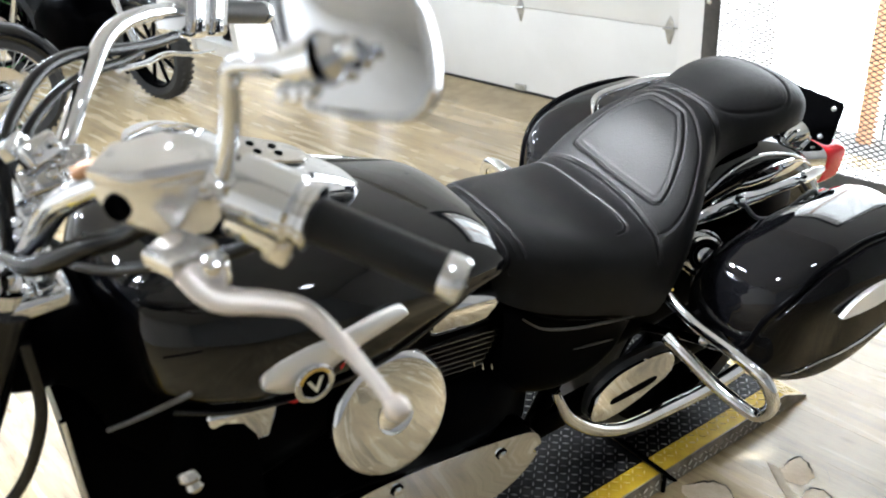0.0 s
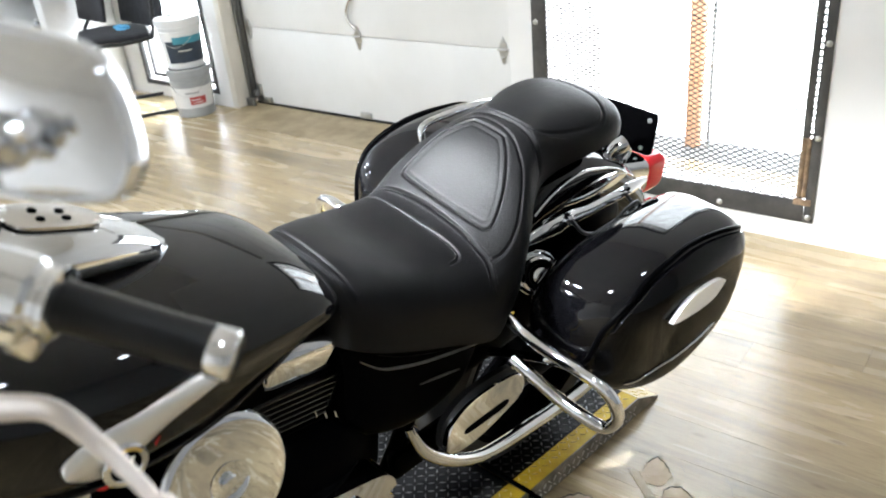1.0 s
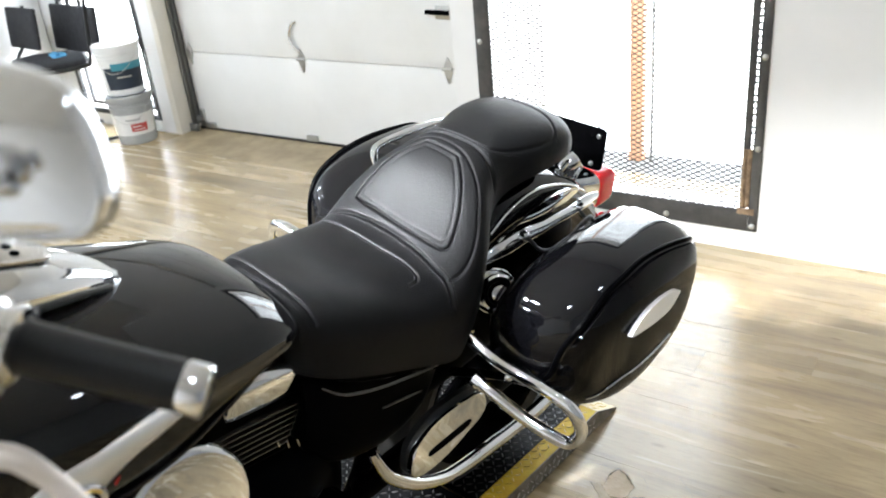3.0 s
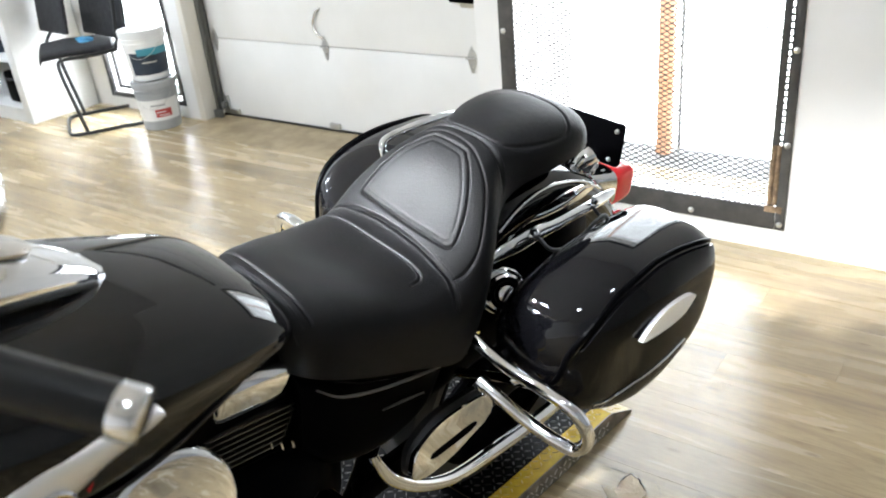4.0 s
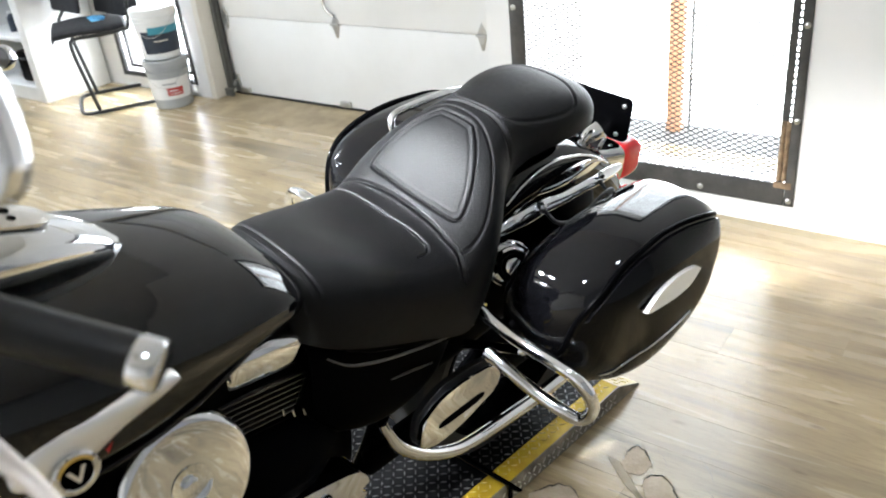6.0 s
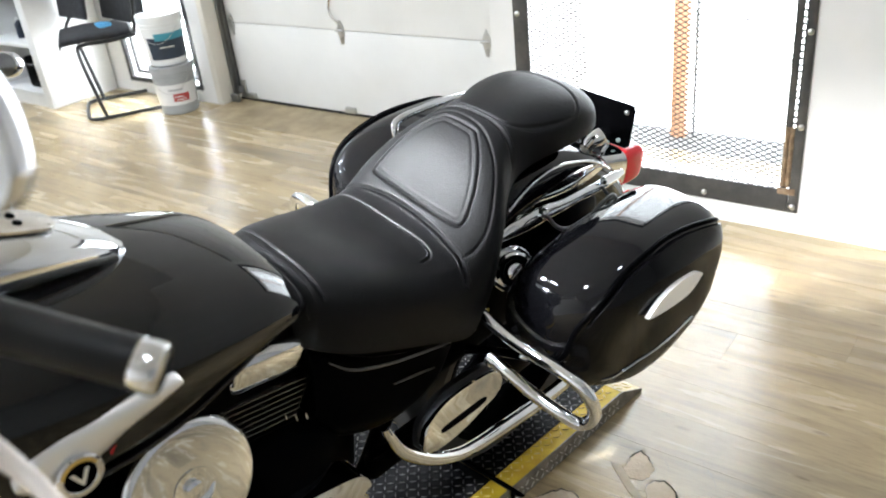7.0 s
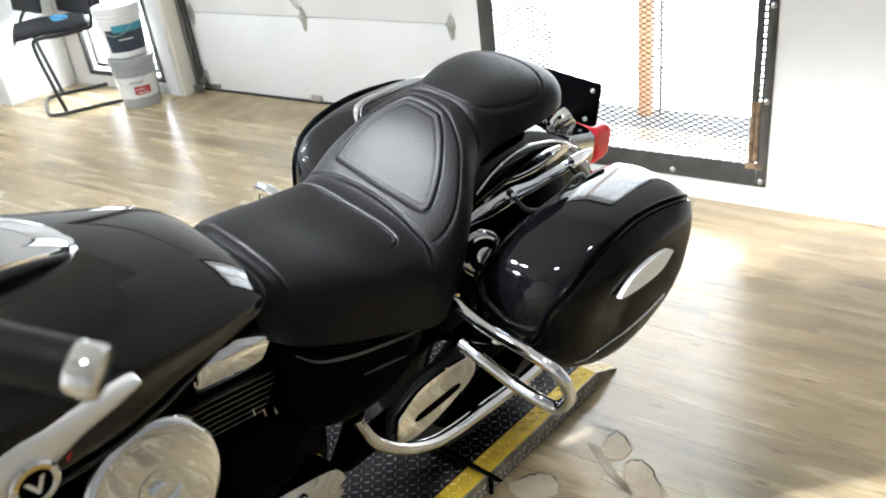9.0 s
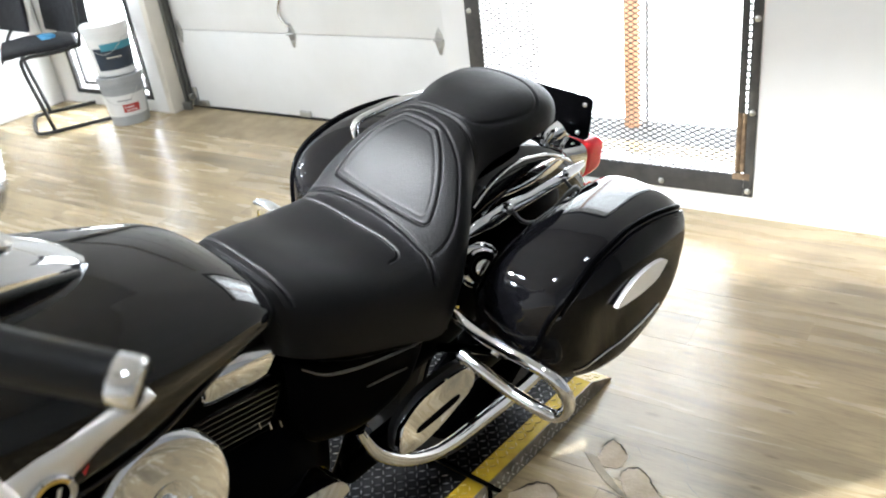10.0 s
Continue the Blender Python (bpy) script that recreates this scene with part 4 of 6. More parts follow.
def stitch_row(line, offset, pitch=0.0052, length=0.0036):
    """Short raised threads beside a seam."""
    bm = bmesh.new()
    left = 0.0
    for a, b in zip(line, line[1:]):
        a, b = V(*a, 0), V(*b, 0)
        run = b - a
        if run.length < 1e-6:
            continue
        u = run.normalized()
        at = left
        while at < run.length:
            p = a + u * at + V(-u.y, u.x, 0) * offset
            ends = [V(q.x, q.y, seat_top(q.x, q.y) + 0.0002) for q in (p, p + u * length)]
            if abs(p.x) < 0.92 * along(S_W, p.y):
                side, up = V(-u.y, u.x, 0) * 0.0006, V(0, 0, 0.0006)
                vs = [[bm.verts.new(e + d) for d in (side, up, -side)] for e in ends]
                for k in range(2):
                    bm.faces.new((vs[0][k], vs[0][k + 1], vs[1][k + 1], vs[1][k]))
            at += pitch
        left = at - run.length
    return bm


for number, offset in ((0, 0.0062), (2, 0.0085), (2, -0.0085), (3, -0.0055), (4, 0.006), (5, 0.009)):
    seam = GROOVES[number][0]
    tagged(part("stitching", stitch_row(seam + seam[:1] if number in (0, 4) else seam, offset), THREAD, seat, "fine grey stitching", False), kind="stuff")

for shift, drop in ((0.0, 0.0), (0.012, 0.001)):
    nose = []
    for k in range(-8, 9):
        x = 0.112 * k / 8
        y = 0.252 + shift + 0.35 * x * x
        u = min(abs(x) / along(S_W, y), 0.98)
        z = along(S_B, y) + (along(S_Z, y) - along(S_B, y)) * (1 - u ** 3.1) ** (1 / 3.1)
        nose.append((x, y, z - 0.0008 - drop))
    part("piping", tube(nose, 0.0022, 8, 2), LEATHER, seat, "raised leather piping")

# tank
T_ROWS = [(-0.345, 0, 0.05, 0.88, 0.96), (-0.335, 0, 0.1, 0.865, 0.985), (-0.3, 0, 0.165, 0.845, 1.01), (-0.22, 0, 0.208, 0.825, 1.024), (-0.12, 0, 0.218, 0.815, 1.01), (-0.02, 0, 0.209, 0.815, 0.984), (0.08, 0, 0.19, 0.825, 0.957), (0.16, 0, 0.172, 0.83, 0.931), (0.205, 0, 0.157, 0.828, 0.908), (0.236, 0, 0.132, 0.825, 0.88), (0.252, 0, 0.088, 0.822, 0.846)]


def tank_mesh():
    fine = spline_rows(T_ROWS, 7)
    rings = []
    for y, cx, hw, lo, hi in fine:
        ring = []
        for k in range(64):
            a = 2 * math.pi * (k + 0.5) / 64
            c, s = math.cos(a), math.sin(a)
            soft = min(1, max(0, (y + 0.02) / 0.15))
            x = hw * abs(c) ** (0.6 + 0.32 * soft) * math.copysign(1, c)
            mid = lo + 0.38 * (hi - lo)
            z = mid + (hi - mid) * s ** (0.78 + 0.15 * soft) if s > 0 else mid - (mid - lo) * (-s) ** 0.6
            ring.append(V(x, y, z))
        rings.append(ring)
    return skin(rings)


tank = part("fuel_tank", tank_mesh(), GLOSS, bike, "gloss black teardrop fuel tank")
part("seam_lip", tube([(0.17, -0.3, 0.86), (0.195, -0.22, 0.84), (0.2, -0.1, 0.824), (0.193, 0.0, 0.827), (0.172, 0.1, 0.84), (0.14, 0.19, 0.848)], 0.004), GLOSS, tank)
part("seam_lip", tube([(-0.18, -0.3, 0.843), (-0.214, -0.2, 0.822), (-0.218, -0.1, 0.815), (-0.2, 0.0, 0.818), (-0.17, 0.1, 0.83)], 0.006), GLOSS, tank)
# dash console on the tank
D_ROWS = [(-0.27, 0, 0.03, 1.01, 1.05), (-0.255, 0, 0.06, 1.0, 1.085), (-0.21, 0, 0.078, 1.0, 1.1), (-0.15, 0, 0.08, 1.0, 1.085), (-0.08, 0, 0.07, 0.99, 1.06), (-0.02, 0, 0.052, 0.975, 1.03), (0.025, 0, 0.032, 0.96, 1.0), (0.045, 0, 0.012, 0.95, 0.978)]
dash = part("dash_console", body(D_ROWS, 2.4, 40, 6), CHROME, bike, "chrome dash console on the tank")
part("dial", lathe(((0.05, 0), (0.056, 0.006), (0.054, 0.014), (0.05, 0.016), (0.046, 0.012), (0.001, 0.011)), aim((0, -0.2, 1.094), (0, 0.25, 1)), 40), SATIN, dash, "black speedometer dial")
part("dial_ring", lathe(((0.052, 0.004), (0.06, 0.006), (0.059, 0.016), (0.053, 0.0175)), aim((0, -0.2, 1.094), (0, 0.25, 1)), 40), CHROME, dash)
lamp_bar = part("indicator_panel", slab(curve2(((-0.03, -0.05), (0.03, -0.05), (0.026, 0.04), (0.0, 0.058), (-0.026, 0.04)), 6), 0.004, aim((0, -0.085, 1.062), (0, 0.4, 1)) @ pose(0, 0, 0, 0, 0, 180), 0.0015), ALLOY, dash, "silver indicator panel")
for dx, dy in ((-0.012, -0.015), (0.012, -0.015), (-0.01, 0.014), (0.01, 0.014)):
    part("indicator_lamp", lathe(((0.0055, 0), (0.0055, 0.0015), (0.004, 0.0025)), aim((dx, -0.085 + dy, 1.0665 - 0.4 * dy), (0, 0.4, 1)), 12), SATIN, lamp_bar)

# tank badges
for s in (1, -1):
    face = V(0.99 * s, 0.05, 0.1).normalized()
    across = (V(0, s, 0) - face * face.dot(V(0, s, 0))).normalized()
    up = face.cross(across)
    m = Matrix(((across.x, up.x, face.x, 0.213 * s), (across.y, up.y, face.y, -0.11), (across.z, up.z, face.z, 0.885), (0, 0, 0, 1)))
    f = s
    wing_rings = []
    for y, z, h in spline([(-0.206, 0.893, 0.006), (-0.198, 0.892, 0.016), (-0.175, 0.89, 0.029), (-0.145, 0.891, 0.033), (-0.115, 0.897, 0.026), (-0.08, 0.906, 0.019), (-0.04, 0.913, 0.015), (-0.015, 0.917, 0.01), (-0.008, 0.918, 0.004)], 4):
        wing_rings.append([V(s * (0.213 + 0.011 * math.cos(a)), y, z + h * math.sin(a)) for a in (2 * math.pi * k / 20 for k in range(20))])
    wing = part("badge_wing", skin(wing_rings), BADGE, tank, "chrome wing badge")
    if s > 0:
        round_at = m @ pose(-0.036, -0.012, 0.011)
        ring = part("badge_ring", lathe(((0.033, 0), (0.034, 0.005), (0.031, 0.008), (0.024, 0.008), (0.022, 0.006)), round_at @ Matrix.Scale(0.8, 4), 40), CHROME, wing)
        part("badge_face", lathe(((0.023, 0.004), (0.023, 0.0072), (0.001, 0.0074)), round_at @ Matrix.Scale(0.8, 4), 40), SATIN, wing, "black badge face with a pale chevron")
        part("chevron", slab([(-0.014, 0.011), (-0.008, 0.011), (0.0, -0.005), (0.008, 0.011), (0.014, 0.011), (0.002, -0.013), (-0.002, -0.013)], 0.0012, round_at @ Matrix.Scale(0.8, 4) @ pose(0, 0, 0.0076)), CREAM, wing)
        part("badge_band", slab([(0.029 * math.cos(a), 0.029 * math.sin(a)) for a in (radians(d) for d in range(25, 160, 9))] + [(0.0245 * math.cos(a), 0.0245 * math.sin(a)) for a in (radians(d) for d in range(160, 24, -9))], 0.001, round_at @ Matrix.Scale(0.8, 4) @ pose(0, 0, 0.008)), GOLD, wing)
        part("red_inlay", slab([(-0.066, -0.027), (-0.061, -0.028), (-0.06, -0.024), (-0.072, -0.022)], 0.001, m @ pose(0, 0, 0.0133)), RED_PAINT, wing)
        part("red_inlay", slab([(0.002, -0.011), (0.01, -0.001), (0.001, -0.006)], 0.001, m @ pose(0, 0, 0.0133)), RED_PAINT, wing)


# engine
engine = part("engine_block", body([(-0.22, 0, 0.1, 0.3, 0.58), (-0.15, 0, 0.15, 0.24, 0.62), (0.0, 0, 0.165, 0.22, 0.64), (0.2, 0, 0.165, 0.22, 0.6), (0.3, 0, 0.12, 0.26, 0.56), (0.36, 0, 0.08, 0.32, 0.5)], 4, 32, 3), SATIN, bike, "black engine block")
for y0, tilt, z0 in ((-0.1, 20, 0.54), (0.15, -10, 0.535)):
    m = pose(0, y0, z0, tilt, 0, 0)
    cyl = part("cylinder", lathe(((0.075, -0.05), (0.075, 0.17)), m, 24), SATIN, engine, "black finned cylinder")
    for k in range(15):
        part("cooling_fin", slab([(0.104 * u, (0.4 + 0.6 * k / 14) * v) for u, v in ((1, 0.08), (0.92, 0.088), (-0.92, 0.088), (-1, 0.08), (-1, -0.08), (-0.92, -0.088), (0.92, -0.088), (1, -0.08))], 0.0016, m @ pose(0, 0, -0.01 + k * 0.0115), 0.0005), FIN if k > 7 else SATIN, cyl)
    part("rocker_cover", box((-0.105, -0.075, 0.165), (0.105, 0.075, 0.235), 0.022, m, segments=3), CHROME, engine, "chrome rocker cover")
part("rocker_cover", box((0.06, -0.055, -0.04), (0.158, 0.045, 0.024), 0.01, pose(0, -0.212, 0.775, -16, 0, 0), segments=3), CHROME, engine, "chrome rocker cover")
clip = part("hose_clip", lathe(((0.014, -0.02), (0.017, -0.016), (0.017, -0.006), (0.012, 0.0), (0.014, 0.008), (0.009, 0.014)), aim((0.158, -0.293, 0.715), (0.5, 0.1, -0.85)), 16), ALLOY, engine)
cover = part("round_cover", lathe(((0.093, -0.03), (0.097, -0.02), (0.0975, -0.006), (0.095, -0.001), (0.09, 0.0018), (0.085, 0.0026), (0.07, 0.0036), (0.045, 0.0046), (0.0315, 0.005), (0.0305, 0.005), (0.029, 0.0035), (0.025, 0.0015), (0.012, 0.0013)), aim((0.192, -0.009, 0.703), (0.95, 0.05, 0.29)), 64), CHROME, engine, "round polished chrome cover")
part("centre_bolt", lathe(((0.012, 0.001), (0.012, 0.0055), (0.009, 0.0075), (0.004, 0.008)), aim((0.192, -0.009, 0.703), (0.95, 0.05, 0.29)), 24), CHROME, cover)
part("cover_stay", box((0.05, -0.04, 0.66), (0.17, 0.03, 0.74), 0.01), SATIN, cover)
low_cover = part("clutch_cover", slab(curve2(((-0.2, 0.02), (-0.12, 0.075), (0.02, 0.07), (0.2, 0.03), (0.27, 0.0), (0.28, -0.06), (0.2, -0.12), (0.0, -0.13), (-0.18, -0.08)), 8), 0.05, Matrix(((0, 0, 1, 0.14), (1, 0, 0, 0.02), (0, 1, 0, 0.47), (0, 0, 0, 1))), 0.018, 3), CHROME, engine, "polished chrome clutch cover")
for y, z in ((0.211, 0.468), (-0.002, 0.522), (-0.13, 0.46), (0.1, 0.36)):
    part("bolt_recess", lathe(((0.0125, 0.0), (0.0125, 0.0015), (0.009, 0.0018)), aim((0.19, y, z), (1, 0, 0)), 6), SATIN, low_cover, "dark bolt recess")
    part("cover_bolt", lathe(((0.0085, 0), (0.0085, 0.006), (0.006, 0.008), (0.003, 0.007)), aim((0.19, y, z), (1, 0, 0)), 6), CHROME, low_cover)
for y, z in ((0.189, 0.639), (0.208, 0.623), (0.228, 0.612)):
    part("cover_screw", tube([(0.121, y, z + 0.006), (0.123, y + 0.001, z - 0.006)], [0.0014, 0.002], 8, 1), CHROME, engine)
for s in (1, -1):
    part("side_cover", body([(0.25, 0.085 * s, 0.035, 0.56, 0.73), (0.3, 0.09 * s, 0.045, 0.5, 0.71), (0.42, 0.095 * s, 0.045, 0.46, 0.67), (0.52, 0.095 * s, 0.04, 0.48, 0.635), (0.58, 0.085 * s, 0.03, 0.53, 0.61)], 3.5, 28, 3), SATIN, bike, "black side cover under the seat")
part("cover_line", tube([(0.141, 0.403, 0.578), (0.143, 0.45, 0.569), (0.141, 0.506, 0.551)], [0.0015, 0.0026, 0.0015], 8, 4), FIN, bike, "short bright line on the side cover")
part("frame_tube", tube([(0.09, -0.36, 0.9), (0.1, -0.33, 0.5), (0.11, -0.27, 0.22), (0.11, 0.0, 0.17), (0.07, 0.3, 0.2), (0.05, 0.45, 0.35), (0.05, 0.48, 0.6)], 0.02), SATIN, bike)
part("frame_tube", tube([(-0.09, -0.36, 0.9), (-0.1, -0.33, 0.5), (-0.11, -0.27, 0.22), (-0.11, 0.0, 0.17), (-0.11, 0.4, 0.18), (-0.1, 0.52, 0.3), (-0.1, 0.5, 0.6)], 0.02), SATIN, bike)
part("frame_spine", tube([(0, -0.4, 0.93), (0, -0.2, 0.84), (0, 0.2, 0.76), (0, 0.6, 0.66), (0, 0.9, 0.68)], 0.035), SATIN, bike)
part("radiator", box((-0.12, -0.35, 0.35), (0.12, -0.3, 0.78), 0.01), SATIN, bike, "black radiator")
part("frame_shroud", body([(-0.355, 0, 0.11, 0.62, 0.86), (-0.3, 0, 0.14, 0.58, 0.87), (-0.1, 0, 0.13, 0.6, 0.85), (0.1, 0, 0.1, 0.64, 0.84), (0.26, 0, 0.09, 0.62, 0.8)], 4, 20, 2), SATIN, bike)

# passenger guard, footboard and lower chrome
guard = part("passenger_guard", tube([(0.13, 0.61, 0.634), (0.155, 0.611, 0.626), (0.235, 0.619, 0.602), (0.32, 0.622, 0.6), (0.375, 0.628, 0.588), (0.402, 0.636, 0.556), (0.404, 0.643, 0.52), (0.385, 0.639, 0.492), (0.35, 0.626, 0.5), (0.29, 0.616, 0.514), (0.245, 0.606, 0.534), (0.196, 0.6, 0.551)], 0.0125, 16, 6), CHROME, bike, "chrome tubular passenger guard")
part("clamp", tube([(0.132, 0.61, 0.633), (0.158, 0.611, 0.625)], 0.0185, 12, 1), CHROME, guard)
part("clamp", tube([(0.19, 0.599, 0.553), (0.205, 0.601, 0.548)], 0.0155, 14, 1), CHROME, guard)
part("guard_arm", tube([(0.11, 0.63, 0.5), (0.2, 0.655, 0.53), (0.29, 0.645, 0.575), (0.31, 0.632, 0.595)], [0.012, 0.012, 0.01, 0.008], 12, 5, flat=0.6), CHROME, guard, "flat chrome guard arm")
part("arm_bolt", lathe(((0.01, 0), (0.01, 0.008), (0.006, 0.011)), aim((0.235, 0.648, 0.556), (0.5, -0.6, 0.6)), 12), CHROME, guard)
part("clamp_bolt", lathe(((0.011, 0), (0.012, 0.008), (0.008, 0.014), (0.003, 0.016)), aim((0.142, 0.606, 0.652), (0.5, -0.3, 0.8)), 14), CHROME, guard)
part("passenger_guard", tube([(-0.13, 0.61, 0.63), (-0.2, 0.59, 0.655), (-0.28, 0.575, 0.672), (-0.33, 0.578, 0.668), (-0.375, 0.59, 0.64), (-0.395, 0.605, 0.585), (-0.375, 0.61, 0.53), (-0.29, 0.606, 0.52), (-0.13, 0.6, 0.55)], 0.0125, 14, 5), CHROME, bike, "chrome tubular guard on the far side")
SIDE = Matrix.Translation((0.166, 0, 0.432)) @ Matrix.Rotation(radians(-11), 4, "Y") @ Matrix(((0, 0, 1, 0), (1, 0, 0, 0), (0, 1, 0, -0.432), (0, 0, 0, 1)))
outline = curve2(((0.446, 0.396), (0.448, 0.438), (0.47, 0.461), (0.522, 0.478), (0.6, 0.477), (0.655, 0.465), (0.668, 0.435), (0.65, 0.414), (0.61, 0.404), (0.56, 0.392), (0.5, 0.386)), 4)
board = part("footboard", slab(outline, 0.014, SIDE, 0.004, 3), CHROME, bike, "chrome passenger footboard, folded up")
part("rubber_pad", slab([(0.555 + (y - 0.555) * 1.02, 0.436 + (z - 0.432) * 1.06) for y, z in outline], 0.014, Matrix.Translation((-0.016, 0, 0)) @ SIDE, 0.003), RUBBER, board, "black rubber pad under the board")
SLOT = ((0.488, 0.424), (0.498, 0.418), (0.545, 0.416), (0.6, 0.417), (0.617, 0.424), (0.605, 0.431), (0.545, 0.432), (0.498, 0.431))
part("slot", slab(curve2(SLOT, 5), 0.0012, Matrix.Translation((0.0138, 0, 0)) @ SIDE, 0.0004), SATIN, board, "dark slot")
part("board_hinge", box((0.13, 0.62, 0.4), (0.168, 0.66, 0.46), 0.006), SATIN, board)
part("lower_rail", tube([(0.105, 0.415, 0.43), (0.11, 0.423, 0.403), (0.12, 0.451, 0.346), (0.13, 0.514, 0.286), (0.135, 0.591, 0.24), (0.135, 0.661, 0.218), (0.135, 0.757, 0.205), (0.135, 0.86, 0.194), (0.135, 0.958, 0.19), (0.13, 1.05, 0.19)], [0.009, 0.011, 0.014, 0.015, 0.0145, 0.0145, 0.0155, 0.016, 0.016, 0.015], 18, 6), CHROME, bike, "curved chrome lower rail")
part("swing_arm", box((0.05, 0.4, 0.26), (0.085, 0.95, 0.33), 0.015), SATIN, bike, "black swing arm")
part("swing_arm", box((-0.11, 0.35, 0.26), (-0.06, 0.95, 0.34), 0.015), SATIN, bike, "black swing arm")
SHOCK = aim((0.168, 0.682, 0.697), (0.8, -0.45, 0.4))
shock = part("shock_top", lathe(((0.036, -0.03), (0.037, -0.008), (0.036, 0.0), (0.032, 0.003), (0.028, 0.001), (0.018, 0.0), (0.016, 0.008), (0.012, 0.01), (0.005, 0.011)), SHOCK, 36), CHROME, bike, "round chrome shock absorber top")
part("shock_ring", lathe(((0.031, 0.001), (0.03, 0.0042), (0.024, 0.0042), (0.022, 0.001)), SHOCK, 36), SATIN, shock)
part("shock_ring", lathe(((0.0425, -0.026), (0.0445, -0.023), (0.0445, -0.019), (0.0425, -0.017)), SHOCK, 36), CHROME, shock)
part("shock_body", tube([(0.15, 0.7, 0.66), (0.145, 0.71, 0.6)], [0.014, 0.011], 16, 2), ALLOY, bike)
part("inner_fender", body([(0.5, 0, 0.08, 0.4, 0.68), (0.58, 0, 0.1, 0.42, 0.72), (0.7, 0, 0.118, 0.45, 0.745), (0.9, 0, 0.124, 0.5, 0.752), (1.02, 0, 0.11, 0.55, 0.72), (1.08, 0, 0.08, 0.58, 0.66)], 4, 24, 3), SATIN, bike, "black inner fender and frame")

# wheels
def wheel(parent, y, z, r, width, name="rear_wheel", metal=None):
    metal = metal or SATIN
    m = aim((0, y, z), (1, 0, 0))
    w = part(name, lathe([(r - 0.1, -width * 0.28), (r - 0.09, -width * 0.42), (r - 0.075, -width * 0.45), (r - 0.07, 0), (r - 0.075, width * 0.45), (r - 0.09, width * 0.42), (r - 0.1, width * 0.28)], m, 48, hollow=True), metal, parent)
    part("tyre", lathe([(r - 0.08, -width * 0.42), (r - 0.04, -width * 0.5), (r - 0.012, -width * 0.4), (r, -width * 0.15), (r, width * 0.15), (r - 0.012, width * 0.4), (r - 0.04, width * 0.5), (r - 0.08, width * 0.42)], m, 56, hollow=True), TYRE, w, "black road tyre")
    part("hub", lathe(((0.05, -0.07), (0.06, -0.05), (0.045, 0.0), (0.06, 0.05), (0.05, 0.07)), m, 24), metal, w)
    for k in range(7):
        a = 2 * math.pi * k / 7
        part("spoke", tube([m @ V(0.045 * math.cos(a), 0.045 * math.sin(a), 0), m @ V((r - 0.085) * math.cos(a + 0.1), (r - 0.085) * math.sin(a + 0.1), 0)], 0.016, 8, 1), metal, w)
    return w


wheel(bike, 0.86, 0.312, 0.305, 0.15)
wheel(bike, -0.82, 0.316, 0.305, 0.13, "front_wheel", ALLOY)


def fender(cy, cz, r, width, a0, a1, crown=0.03, n=28, flare=None):
    """A shell round a wheel from bearing a0 to a1, degrees from the rear upwards."""
    rings = []
    for k in range(n + 1):
        a = radians(a0 + (a1 - a0) * k / n)
        c, s = math.cos(a), math.sin(a)
        out, inner = [], []
        for j in range(13):
            b = radians(-90 + 180 * j / 12)
            x, h = width * math.copysign(abs(math.sin(b)) ** 0.7, b), crown + (r - crown) + crown * (abs(math.cos(b)) ** 0.7 - 1) * 2.2
            out.append(V(x, cy + h * c, cz + h * s))
            inner.append(V(x * 0.965, cy + (h - 0.006) * c, cz + (h - 0.006) * s))
        rings.append(out + inner[::-1])
    return skin(rings)


rear = part("rear_fender", fender(0.84, 0.41, 0.425, 0.102, -20, 118), GLOSS, bike, "gloss black rear fender")
for s in (1, -1):
    arc = [radians(a) for a in range(14, 131, 6)]
    skirt = [(0.84 + 0.392 * math.cos(a), 0.41 + 0.392 * math.sin(a)) for a in arc] + [(0.84 + 0.22 * math.cos(a), 0.41 + 0.22 * math.sin(a)) for a in arc[::-1]]
    part("fender_side", slab(skirt, 0.006, Matrix(((0, 0, 1, 0.094 * s - 0.003), (1, 0, 0, 0), (0, 1, 0, 0), (0, 0, 0, 1))), 0.002), GLOSS, rear)
trim = [(0.1, 0.734, 0.773), (0.1, 0.775, 0.797), (0.1, 0.824, 0.813), (0.1, 0.87, 0.816), (0.1, 0.915, 0.809), (0.1, 0.999, 0.782), (0.1, 1.072, 0.737)]
part("fender_trim", tube(trim, 0.0032, 10, 3), CHROME, rear, "thin chrome fender trim")
part("fender_trim", tube([(-x, y, z) for x, y, z in trim], 0.0032, 10, 3), CHROME, rear, "thin chrome fender trim")
